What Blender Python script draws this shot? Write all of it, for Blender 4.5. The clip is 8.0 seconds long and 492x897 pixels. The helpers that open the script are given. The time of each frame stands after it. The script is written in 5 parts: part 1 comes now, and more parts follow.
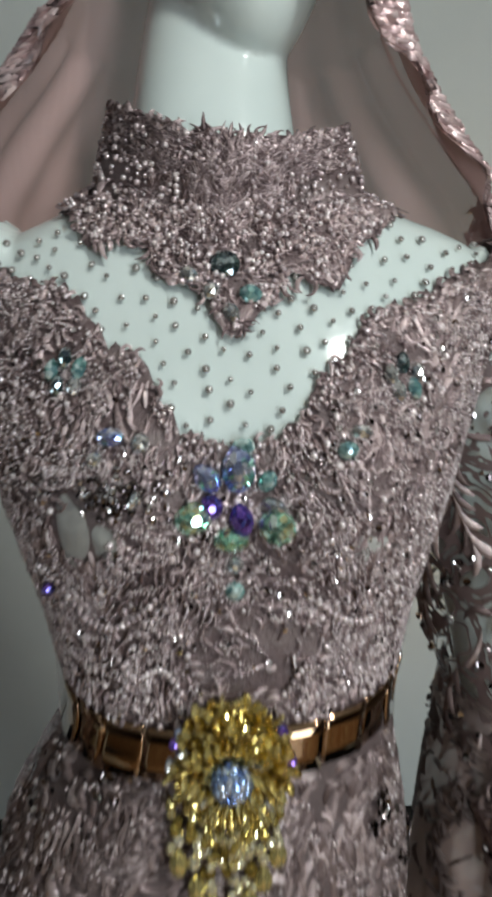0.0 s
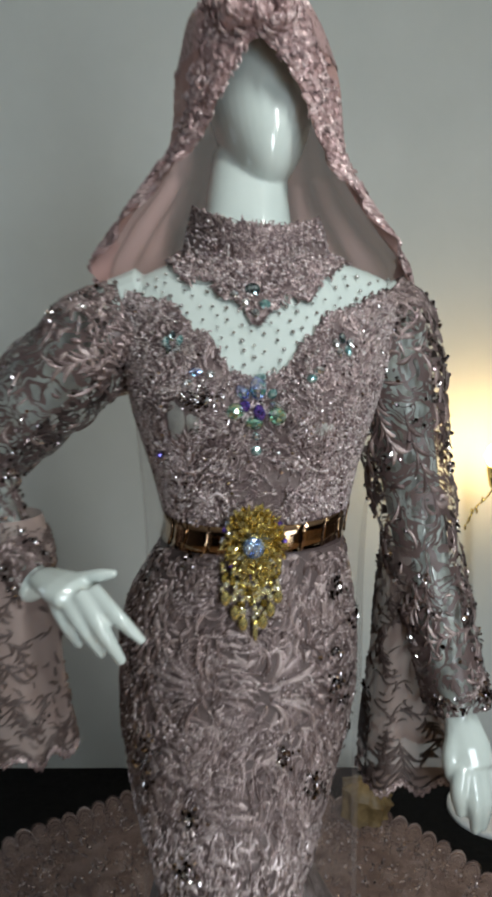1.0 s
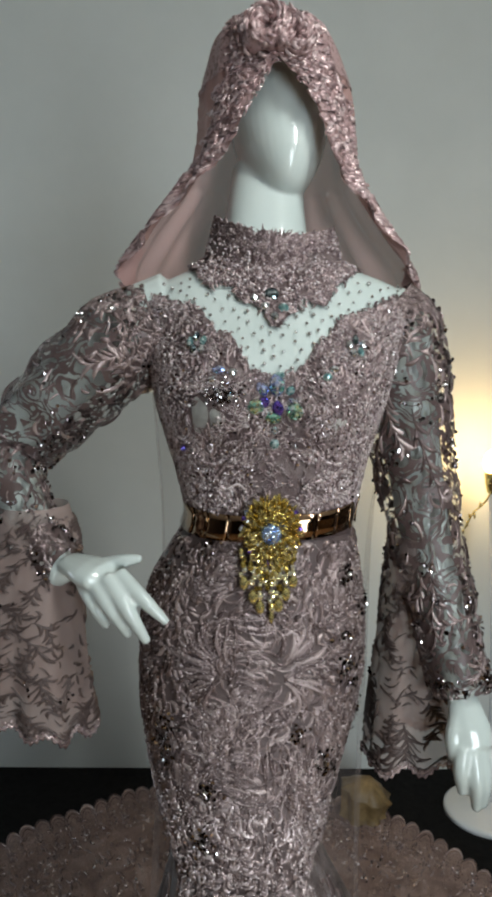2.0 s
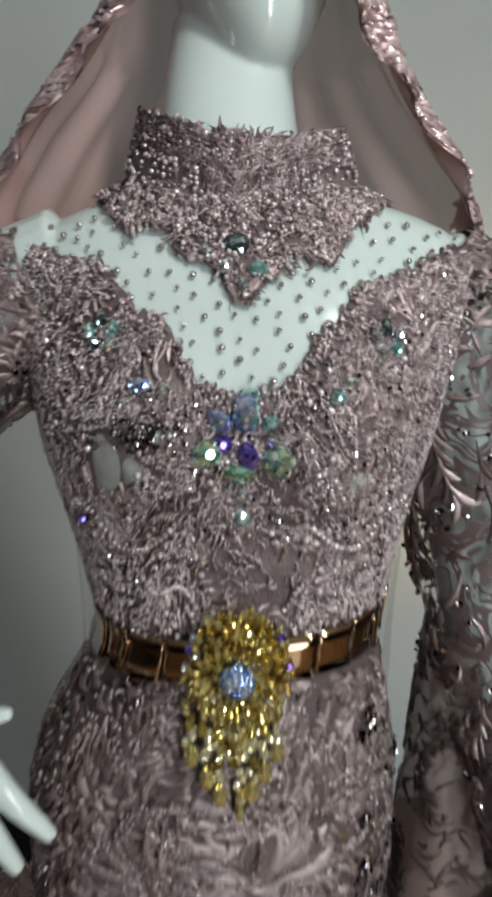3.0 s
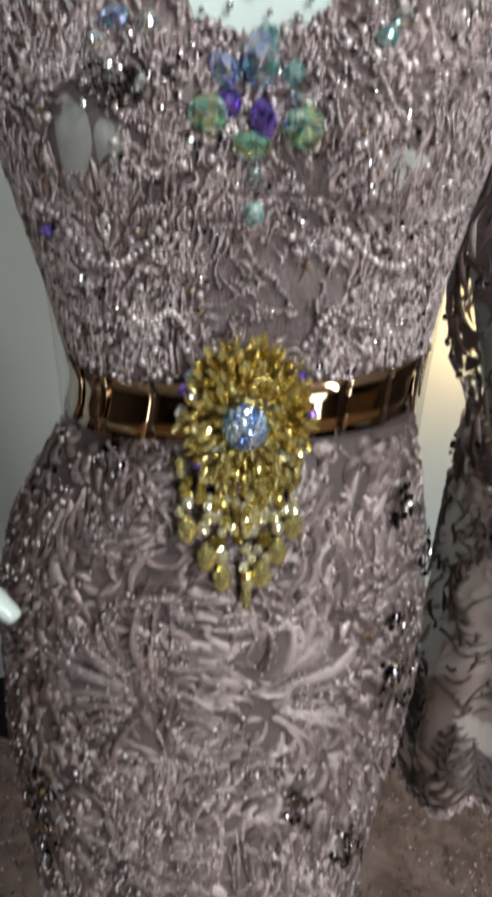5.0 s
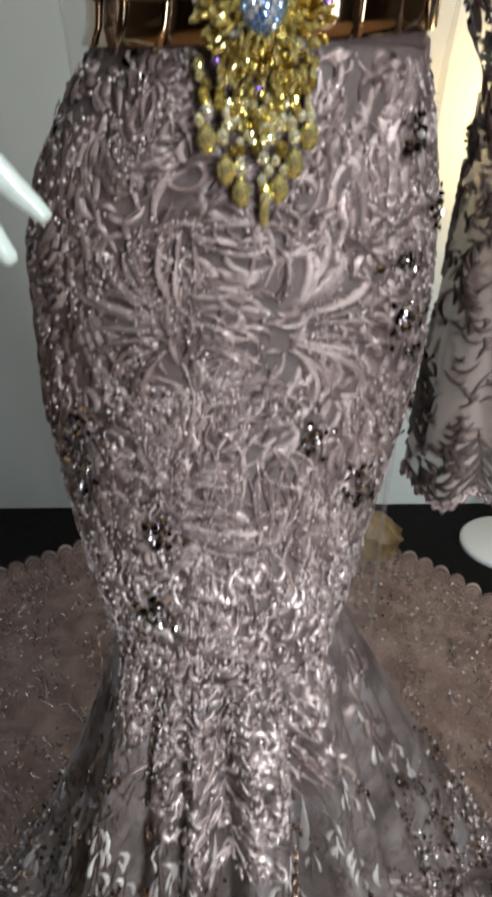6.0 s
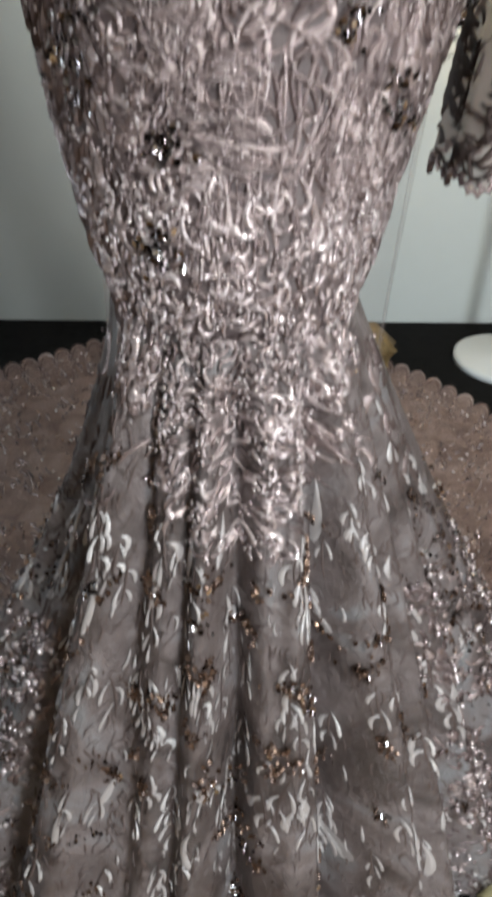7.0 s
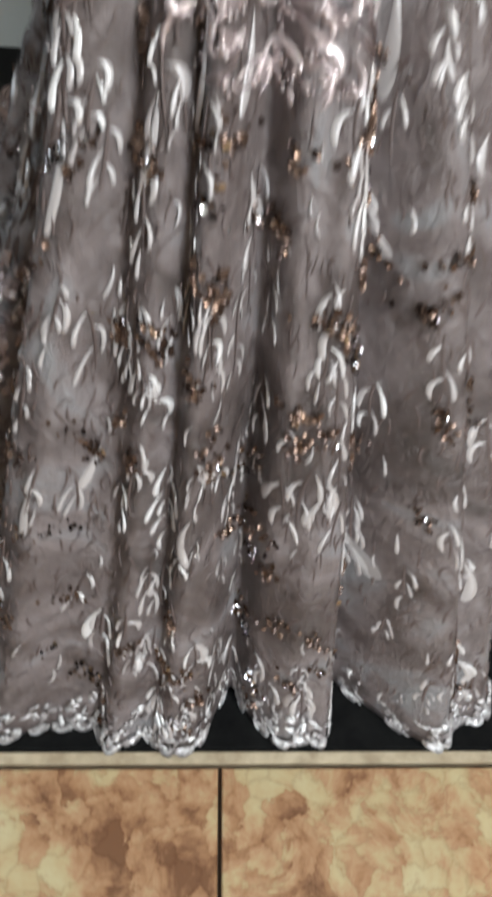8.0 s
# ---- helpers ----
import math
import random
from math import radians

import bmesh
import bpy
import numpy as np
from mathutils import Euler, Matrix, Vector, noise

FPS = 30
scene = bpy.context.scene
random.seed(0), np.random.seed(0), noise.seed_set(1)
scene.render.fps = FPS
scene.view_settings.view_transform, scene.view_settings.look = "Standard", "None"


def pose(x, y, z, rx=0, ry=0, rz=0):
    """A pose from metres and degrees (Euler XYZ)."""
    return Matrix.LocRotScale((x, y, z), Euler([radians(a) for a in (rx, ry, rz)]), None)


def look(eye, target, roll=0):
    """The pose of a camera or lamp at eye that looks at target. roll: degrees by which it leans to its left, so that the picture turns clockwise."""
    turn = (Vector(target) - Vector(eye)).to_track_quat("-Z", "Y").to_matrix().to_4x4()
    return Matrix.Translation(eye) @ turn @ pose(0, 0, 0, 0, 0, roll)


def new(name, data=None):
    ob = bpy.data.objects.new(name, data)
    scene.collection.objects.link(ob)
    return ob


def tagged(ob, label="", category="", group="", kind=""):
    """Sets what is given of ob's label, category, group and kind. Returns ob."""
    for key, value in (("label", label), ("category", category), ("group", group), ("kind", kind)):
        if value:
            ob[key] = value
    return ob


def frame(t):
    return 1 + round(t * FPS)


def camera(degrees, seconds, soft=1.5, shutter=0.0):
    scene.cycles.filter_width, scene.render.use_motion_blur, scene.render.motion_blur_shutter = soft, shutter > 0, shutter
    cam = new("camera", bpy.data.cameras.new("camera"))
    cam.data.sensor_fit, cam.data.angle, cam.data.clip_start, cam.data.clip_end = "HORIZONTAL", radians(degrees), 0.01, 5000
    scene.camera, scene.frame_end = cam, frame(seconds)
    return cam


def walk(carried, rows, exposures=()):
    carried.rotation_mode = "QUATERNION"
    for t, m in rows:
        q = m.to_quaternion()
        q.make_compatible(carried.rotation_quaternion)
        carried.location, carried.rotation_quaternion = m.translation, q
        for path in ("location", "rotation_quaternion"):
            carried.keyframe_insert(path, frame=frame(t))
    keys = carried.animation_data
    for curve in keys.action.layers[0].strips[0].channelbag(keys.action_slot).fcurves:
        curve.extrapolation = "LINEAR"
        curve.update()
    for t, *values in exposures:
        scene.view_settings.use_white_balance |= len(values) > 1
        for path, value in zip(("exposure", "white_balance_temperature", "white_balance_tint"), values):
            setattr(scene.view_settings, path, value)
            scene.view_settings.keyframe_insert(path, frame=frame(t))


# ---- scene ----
cam = camera(37.5, 8.0, soft=3.7, shutter=0.4)
PATH = [
    (0, (-0.002, -0.503, 1.483), (0.074, 1.462, 1.118), -0.4),
    (0.5, (-0.005, -0.678, 1.454), (0.045, 1.29, 1.104), -0.9),
    (1, (0.001, -0.93, 1.433), (-0.014, 1.054, 1.183), -0.4),
    (1.2, (-0.003, -1.003, 1.417), (-0.053, 0.986, 1.21), -0.2),
    (2.3, (-0.031, -0.966, 1.418), (-0.02, 1.02, 1.182), 0.3),
    (2.5, (-0.018, -0.862, 1.411), (-0.014, 1.119, 1.138), 0.0),
    (3, (0.0, -0.585, 1.456), (0.037, 1.386, 1.119), 0.0),
    (3.5, (0.008, -0.474, 1.471), (0.048, 1.496, 1.126), 0.3),
    (4, (0.012, -0.463, 1.442), (0.046, 1.507, 1.094), 0.6),
    (4.5, (0.0, -0.478, 1.386), (0.035, 1.469, 0.929), 0.5),
    (4.7, (-0.005, -0.49, 1.358), (0.045, 1.452, 0.88), 0.7),
    (5.8, (-0.003, -0.552, 1.204), (-0.013, 1.258, 0.354), -0.6),
    (6, (-0.009, -0.582, 1.172), (-0.008, 1.226, 0.316), -0.6),
    (6.5, (-0.03, -0.601, 1.087), (0.034, 1.131, 0.088), 0.4),
    (7, (-0.036, -0.604, 0.999), (0.022, 1.018, -0.169), 1.3),
    (7.5, (-0.046, -0.594, 0.906), (0.042, 0.864, -0.429), 2.7),
    (8, (-0.044, -0.582, 0.761), (0.017, 0.736, -0.732), 4.2),
]
walk(cam, [(t, look(eye, target, roll)) for t, eye, target, roll in PATH], [(0.0, -0.10), (2.5, -0.08), (3.5, -0.05), (4.5, 0.12), (5.8, 0.45), (6.5, 0.65), (7.0, 0.75), (7.5, 0.90), (8.0, 1.06)])

# ---- light and world ----
world = bpy.data.worlds.new("room_air")
scene.world = world
world.use_nodes = True
world.node_tree.nodes["Background"].inputs[0].default_value = (0.60, 0.68, 0.70, 1)
world.node_tree.nodes["Background"].inputs[1].default_value = 0.0


def lamp(name, kind, m, energy, colour, size=0.1, size_y=None):
    data = bpy.data.lights.new(name, kind)
    data.energy, data.color = energy, colour
    if kind == "AREA":
        data.shape, data.size, data.size_y = "RECTANGLE", size, size_y or size
    else:
        data.shadow_soft_size = size
    ob = new(name, data)
    ob.matrix_world = m
    return ob


# assumed, unseen key lamps: a strip above behind the walker, a tall panel further back; then the warm bulb of the
# standing lamp
lamp("overhead_strip_light", "AREA", look((0.85, -1.25, 2.70), (0.0, 0.1, 0.8)), 35, (0.95, 1.0, 0.97), 0.10, 1.25)
lamp("tall_cool_light", "AREA", look((1.35, -3.4, 1.15), (0.0, 0.3, 0.6)), 58, (0.84, 0.94, 1.0), 0.7, 1.9)
# added fill without a known source, brightens the far wall on its left
lamp("far_wall_fill", "AREA", look((-3.0, 0.55, 1.0), (-0.7, 1.40, 0.4)), 14, (0.78, 0.91, 1.0), 0.75, 1.9)
lamp("standing_lamp_bulb", "POINT", pose(0.745, 1.26, 1.13), 7.5, (1.0, 0.66, 0.28), 0.035)

# ---- materials ----


def material(name, base, rough=0.5, metal=0.0, **more):
    m = bpy.data.materials.new(name)
    m.use_nodes = True
    b = m.node_tree.nodes["Principled BSDF"]
    b.inputs["Base Color"].default_value = (*base, 1)
    b.inputs["Roughness"].default_value = rough
    b.inputs["Metallic"].default_value = metal
    for key, value in more.items():
        b.inputs[key.replace("_", " ")].default_value = value
    return m


def nodes_of(m):
    return m.node_tree.nodes, m.node_tree.links, m.node_tree.nodes["Principled BSDF"]


def noise_node(m, scale, detail=3.0, rough=0.6, distort=0.0):
    n, l, b = nodes_of(m)
    co = n.new("ShaderNodeTexCoord")
    tex = n.new("ShaderNodeTexNoise")
    tex.inputs["Scale"].default_value, tex.inputs["Detail"].default_value = scale, detail
    tex.inputs["Roughness"].default_value, tex.inputs["Distortion"].default_value = rough, distort
    l.new(co.outputs["Object"], tex.inputs["Vector"])
    return tex


def ramp(m, source, stops):
    n, l, b = nodes_of(m)
    r = n.new("ShaderNodeValToRGB")
    e = r.color_ramp.elements
    while len(e) < len(stops):
        e.new(0.5)
    for slot, (at, colour) in zip(e, stops):
        slot.position, slot.color = at, (*colour, 1)
    l.new(source, r.inputs[0])
    return r


def bump(m, source, strength, distance):
    n, l, b = nodes_of(m)
    k = n.new("ShaderNodeBump")
    k.inputs["Strength"].default_value, k.inputs["Distance"].default_value = strength, distance
    l.new(source, k.inputs["Height"])
    if b.inputs["Normal"].links:
        l.new(b.inputs["Normal"].links[0].from_socket, k.inputs["Normal"])
    l.new(k.outputs[0], b.inputs["Normal"])


def coloured(m, scale, stops, detail=4.0, distort=0.0):
    n, l, b = nodes_of(m)
    tex = noise_node(m, scale, detail, 0.6, distort)
    r = ramp(m, tex.outputs["Fac"], stops)
    l.new(r.outputs[0], b.inputs["Base Color"])
    return tex


def island_tint(m, stops, obj=False):
    """Colour picked per loose piece of a mesh, or per object."""
    n, l, b = nodes_of(m)
    if obj:
        src = n.new("ShaderNodeObjectInfo").outputs["Random"]
    else:
        src = n.new("ShaderNodeNewGeometry").outputs["Random Per Island"]
    r = ramp(m, src, stops)
    l.new(r.outputs[0], b.inputs["Base Color"])
    return r


def see_through(m, fac):
    """Mixes the surface with plain transparency. fac: number, or a socket that is 1 where there is cloth."""
    n, l, b = nodes_of(m)
    out = n["Material Output"]
    mix, clear = n.new("ShaderNodeMixShader"), n.new("ShaderNodeBsdfTransparent")
    if isinstance(fac, float):
        mix.inputs[0].default_value = fac
    else:
        l.new(fac, mix.inputs[0])
    l.new(clear.outputs[0], mix.inputs[1])
    l.new(b.outputs[0], mix.inputs[2])
    l.new(mix.outputs[0], out.inputs["Surface"])


def maths(m, op, a, b2):
    n, l, b = nodes_of(m)
    k = n.new("ShaderNodeMath")
    k.operation, k.use_clamp = op, True
    for slot, v in zip(k.inputs, (a, b2)):
        if isinstance(v, (int, float)):
            slot.default_value = v
        else:
            l.new(v, slot)
    return k.outputs[0]


CLOTH = material("mauve_tulle_over_satin", (0.26, 0.20, 0.195), 0.55)
coloured(CLOTH, 9.0, [(0.3, (0.075, 0.053, 0.053)), (0.55, (0.120, 0.088, 0.086)), (0.75, (0.165, 0.132, 0.127))])
bump(CLOTH, noise_node(CLOTH, 900.0, 2.0).outputs["Fac"], 0.35, 0.0006)
bump(CLOTH, noise_node(CLOTH, 120.0, 3.0, 0.6, 1.5).outputs["Fac"], 0.5, 0.0016)

FLARECLOTH = material("grey_mauve_tulle_layers", (0.13, 0.11, 0.108), 0.40)
coloured(FLARECLOTH, 8.0, [(0.32, (0.050, 0.037, 0.034)), (0.43, (0.100, 0.076, 0.072)), (0.54, (0.180, 0.145, 0.142)), (0.66, (0.225, 0.216, 0.222))], 8.0, 1.4)
bump(FLARECLOTH, noise_node(FLARECLOTH, 900.0, 2.0).outputs["Fac"], 0.35, 0.0006)
bump(FLARECLOTH, noise_node(FLARECLOTH, 45.0, 6.0, 0.65, 2.0).outputs["Fac"], 0.8, 0.006)
TRAINCLOTH = material("rose_brown_train_cloth", (0.22, 0.135, 0.118), 0.5)
coloured(TRAINCLOTH, 14.0, [(0.32, (0.110, 0.068, 0.060)), (0.50, (0.185, 0.122, 0.108)), (0.68, (0.27, 0.20, 0.184))], 6.0, 1.0)
bump(TRAINCLOTH, noise_node(TRAINCLOTH, 60.0, 5.0, 0.65, 1.5).outputs["Fac"], 0.9, 0.006)
BODICE = material("bodice_lace_ground", (0.27, 0.205, 0.20), 0.5)
coloured(BODICE, 22.0, [(0.3, (0.080, 0.053, 0.054)), (0.5, (0.130, 0.090, 0.090)), (0.72, (0.21, 0.168, 0.162))])
bump(BODICE, noise_node(BODICE, 700.0, 2.0).outputs["Fac"], 0.4, 0.0006)
bump(BODICE, noise_node(BODICE, 170.0, 3.0, 0.6, 2.0).outputs["Fac"], 0.8, 0.0022)

NET = material("pale_grey_net", (0.42, 0.42, 0.39), 0.5)
coloured(NET, 40.0, [(0.3, (0.33, 0.32, 0.30)), (0.7, (0.46, 0.47, 0.44))])
bump(NET, noise_node(NET, 1200.0, 1.0).outputs["Fac"], 0.5, 0.0006)
THREAD = material("satin_embroidery_thread", (0.46, 0.365, 0.355), 0.27, 0.50)
island_tint(THREAD, [(0.0, (0.17, 0.12, 0.122)), (0.5, (0.33, 0.248, 0.246)), (1.0, (0.67, 0.545, 0.54))])
bump(THREAD, noise_node(THREAD, 1300.0, 2.0).outputs["Fac"], 0.6, 0.0008)

SKIRTTHREAD = material("beige_rose_satin_cord", (0.30, 0.232, 0.225), 0.25, 0.55)
island_tint(SKIRTTHREAD, [(0.0, (0.13, 0.094, 0.092)), (0.5, (0.265, 0.200, 0.195)), (1.0, (0.54, 0.44, 0.43))])
bump(SKIRTTHREAD, noise_node(SKIRTTHREAD, 1300.0, 2.0).outputs["Fac"], 0.6, 0.0008)

LEAFTHREAD = material("pale_satin_leaf_applique", (0.40, 0.36, 0.35), 0.34, 0.2)
island_tint(LEAFTHREAD, [(0.0, (0.30, 0.26, 0.255)), (0.5, (0.52, 0.48, 0.475)), (1.0, (0.76, 0.73, 0.725))], True)

POINTTHREAD = material("bright_rose_satin_cord", (0.46, 0.375, 0.37), 0.24, 0.5)
island_tint(POINTTHREAD, [(0.0, (0.28, 0.22, 0.215)), (0.6, (0.46, 0.375, 0.37)), (1.0, (0.74, 0.64, 0.635))])
LACEWHITE = material("silver_white_lace_cord", (0.52, 0.49, 0.49), 0.28, 0.35)
island_tint(LACEWHITE, [(0.0, (0.22, 0.19, 0.19)), (0.5, (0.46, 0.43, 0.43)), (1.0, (0.74, 0.72, 0.72))])
GLASSBEAD = material("rose_silver_glass_bead", (0.50, 0.42, 0.42), 0.22, 0.6)
island_tint(GLASSBEAD, [(0.0, (0.30, 0.24, 0.25)), (0.4, (0.58, 0.48, 0.485)), (1.0, (0.82, 0.74, 0.74))])
SEQUIN = material("mirror_sequin", (0.55, 0.52, 0.53), 0.06, 1.0)
island_tint(SEQUIN, [(0.0, (0.05, 0.04, 0.045)), (0.55, (0.20, 0.17, 0.17)), (1.0, (0.88, 0.86, 0.87))])
COPPER = material("copper_sequin", (0.20, 0.11, 0.07), 0.25, 0.7)
island_tint(COPPER, [(0.0, (0.04, 0.025, 0.022)), (0.5, (0.11, 0.065, 0.048)), (1.0, (0.24, 0.155, 0.115))])
PEARL = material("grey_pearl", (0.50, 0.48, 0.46), 0.15, 0.75)
CRYSTAL = material("aurora_crystal", (0.80, 0.84, 0.86), 0.03, 0.85, Thin_Film_Thickness=420.0, Thin_Film_IOR=1.8)
island_tint(CRYSTAL, [(0.0, (0.16, 0.22, 0.52)), (0.3, (0.45, 0.50, 0.80)), (0.5, (0.25, 0.62, 0.50)), (0.75, (0.70, 0.85, 0.75)), (1.0, (0.85, 0.84, 0.90))])
BLUEC = material("ice_blue_crystal", (0.5, 0.66, 0.9), 0.05, 0.8)
island_tint(BLUEC, [(0.0, (0.12, 0.22, 0.55)), (0.4, (0.35, 0.5, 0.8)), (1.0, (0.8, 0.86, 0.95))])
GREENC = material("green_aurora_crystal", (0.42, 0.80, 0.60), 0.03, 0.85, Thin_Film_Thickness=520.0, Thin_Film_IOR=1.7)
VIOLETC = material("violet_aurora_crystal", (0.16, 0.10, 0.42), 0.04, 0.7, Thin_Film_Thickness=330.0, Thin_Film_IOR=1.7)
SKYC = material("sky_blue_aurora_crystal", (0.58, 0.68, 0.95), 0.03, 0.85, Thin_Film_Thickness=380.0, Thin_Film_IOR=1.7)
TEALC = material("teal_crystal", (0.32, 0.58, 0.56), 0.05, 0.6, Thin_Film_Thickness=450.0, Thin_Film_IOR=1.7)
CLEARC = material("clear_crystal", (0.82, 0.84, 0.84), 0.04, 0.85)


DEEPC = material("dark_teal_crystal", (0.12, 0.18, 0.19), 0.03, 0.85, Thin_Film_Thickness=460.0, Thin_Film_IOR=1.8)


def fire(m, stops, scale=300.0):
    """Facet-like cells of colour: a stone's sparkle and refraction put into its base colour."""
    n, l, b = nodes_of(m)
    co, cell = n.new("ShaderNodeTexCoord"), n.new("ShaderNodeTexVoronoi")
    cell.inputs["Scale"].default_value = scale
    l.new(co.outputs["Object"], cell.inputs["Vector"])
    r = ramp(m, cell.outputs["Color"], stops)
    r.color_ramp.interpolation = "EASE"
    l.new(r.outputs[0], b.inputs["Base Color"])


fire(GREENC, [(0.0, (0.10, 0.30, 0.22)), (0.30, (0.45, 0.90, 0.66)), (0.50, (0.85, 1.0, 0.92)), (0.62, (0.28, 0.62, 0.50)), (0.80, (0.60, 0.62, 0.35))])
fire(SKYC, [(0.0, (0.18, 0.20, 0.42)), (0.30, (0.50, 0.58, 0.92)), (0.50, (0.85, 0.90, 1.0)), (0.62, (0.30, 0.36, 0.75)), (0.82, (0.35, 0.70, 0.60))])
fire(VIOLETC, [(0.0, (0.04, 0.02, 0.10)), (0.35, (0.14, 0.08, 0.40)), (0.55, (0.30, 0.16, 0.60)), (0.75, (0.10, 0.12, 0.45))])
fire(TEALC, [(0.0, (0.06, 0.16, 0.16)), (0.35, (0.25, 0.48, 0.46)), (0.55, (0.70, 0.85, 0.83)), (0.72, (0.14, 0.30, 0.32))])
fire(DEEPC, [(0.0, (0.03, 0.05, 0.055)), (0.35, (0.12, 0.20, 0.20)), (0.55, (0.55, 0.66, 0.66)), (0.72, (0.06, 0.10, 0.12))])
fire(CLEARC, [(0.0, (0.22, 0.22, 0.22)), (0.35, (0.62, 0.63, 0.62)), (0.52, (0.95, 0.95, 0.93)), (0.70, (0.40, 0.41, 0.42)), (0.85, (0.55, 0.62, 0.70))])
GOLD = material("bright_gold_filigree", (0.66, 0.52, 0.18), 0.22, 1.0)
bump(GOLD, noise_node(GOLD, 700.0, 2.0).outputs["Fac"], 0.5, 0.0008)
AMBER = material("amber_crystal", (0.72, 0.62, 0.22), 0.06, 0.75)
island_tint(AMBER, [(0.0, (0.22, 0.15, 0.03)), (0.45, (0.55, 0.43, 0.12)), (0.75, (0.80, 0.72, 0.38)), (1.0, (0.92, 0.90, 0.80))])
BELT = material("polished_bronze_belt", (0.30, 0.195, 0.118), 0.05, 1.0)
bump(BELT, noise_node(BELT, 14.0, 1.0).outputs["Fac"], 0.25, 0.004)

SKIN = material("gloss_white_mannequin", (0.62, 0.69, 0.665), 0.16, 0.0, Coat_Weight=0.6, Coat_Roughness=0.06)
coloured(SKIN, 5.0, [(0.35, (0.575, 0.65, 0.625)), (0.65, (0.63, 0.70, 0.675))])

VEIL = material("rose_tulle_veil", (0.50, 0.30, 0.275), 0.7)
bump(VEIL, noise_node(VEIL, 1500.0, 1.0).outputs["Fac"], 0.3, 0.0004)
see_through(VEIL, 0.76)
VEILBACK = material("sheer_tulle_fall", (0.56, 0.47, 0.45), 0.7)
see_through(VEILBACK, 0.16)


def lace(name, base, scale, low, high, ground):
    """Lace net: cord worked over a thin net, with the openings left clear."""
    m = material(name, base, 0.42, 0.1)
    n, l, b = nodes_of(m)
    warp = noise_node(m, scale * 0.5, 2.0)
    co = n.new("ShaderNodeTexCoord")
    add = n.new("ShaderNodeVectorMath")
    add.operation = "MULTIPLY_ADD"
    add.inputs[1].default_value = (2.2 / scale,) * 3
    l.new(warp.outputs["Color"], add.inputs[0])
    l.new(co.outputs["Object"], add.inputs[2])
    wave = n.new("ShaderNodeTexNoise")
    wave.inputs["Scale"].default_value, wave.inputs["Detail"].default_value = scale, 1.0
    wave.inputs["Distortion"].default_value = 2.2
    l.new(add.outputs[0], wave.inputs["Vector"])
    fold = maths(m, "ABSOLUTE", maths(m, "SUBTRACT", wave.outputs["Fac"], 0.0), 0)
    r = ramp(m, fold, [(0.0, (ground,) * 3), (low, (ground,) * 3), (low + 0.03, (1, 1, 1)), (high, (1, 1, 1)), (high + 0.03, (ground,) * 3)])
    see_through(m, r.outputs[0])
    bump(m, wave.outputs["Fac"], 0.6, 0.002)
    return m


SLEEVE = lace("embroidered_net_sleeve", (0.105, 0.073, 0.071), 25.0, 0.43, 0.56, 0.13)
CUFF = material("beige_rose_net", (0.37, 0.275, 0.25), 0.6)
bump(CUFF, noise_node(CUFF, 1200.0, 1.0).outputs["Fac"], 0.4, 0.0005)
see_through(CUFF, 0.62)
DARKTHREAD = material("brown_mauve_cord", (0.095, 0.066, 0.060), 0.45)
bump(DARKTHREAD, noise_node(DARKTHREAD, 1300.0, 2.0).outputs["Fac"], 0.6, 0.0008)
VEILLACE = lace("rose_lace_border", (0.40, 0.265, 0.26), 70.0, 0.40, 0.62, 0.6)
ROSETHREAD = material("rose_satin_thread", (0.52, 0.38, 0.37), 0.30, 0.3)
island_tint(ROSETHREAD, [(0.0, (0.36, 0.23, 0.23)), (0.5, (0.52, 0.37, 0.365)), (1.0, (0.72, 0.57, 0.56))])

WALL = material("grey_green_painted_plaster", (0.555, 0.59, 0.57), 0.75)
coloured(WALL, 1.3, [(0.3, (0.50, 0.53, 0.515)), (0.6, (0.565, 0.595, 0.58)), (0.8, (0.595, 0.62, 0.60))], 6.0)
bump(WALL, noise_node(WALL, 160.0, 3.0).outputs["Fac"], 0.15, 0.002)
# brown of the unseen walls, picked dark to cut bounced light
DARKWALL = material("dark_unseen_wall", (0.075, 0.060, 0.050), 0.6)
coloured(DARKWALL, 2.0, [(0.3, (0.055, 0.043, 0.036)), (0.7, (0.095, 0.076, 0.064))], 6.0)
CARPET = material("black_felt_carpet", (0.005, 0.005, 0.006), 0.95, Specular_IOR_Level=0.1)
coloured(CARPET, 60.0, [(0.3, (0.004, 0.004, 0.0045)), (0.7, (0.010, 0.010, 0.010))])
bump(CARPET, noise_node(CARPET, 900.0, 2.0).outputs["Fac"], 0.8, 0.002)
TILE = material("terracotta_cream_marbled_tile", (0.45, 0.28, 0.16), 0.22)
n_, l_, b_ = nodes_of(TILE)
tile_tex = noise_node(TILE, 17.0, 9.0, 0.66, 0.35)
tile_move, tile_id = n_.new("ShaderNodeVectorMath"), n_.new("ShaderNodeObjectInfo")
tile_move.operation = "ADD"
l_.new(tile_tex.inputs["Vector"].links[0].from_socket, tile_move.inputs[0])
tile_far = n_.new("ShaderNodeMath")
tile_far.operation = "MULTIPLY"
tile_far.inputs[1].default_value = 40.0
l_.new(tile_id.outputs["Random"], tile_far.inputs[0])
l_.new(tile_far.outputs[0], tile_move.inputs[1])
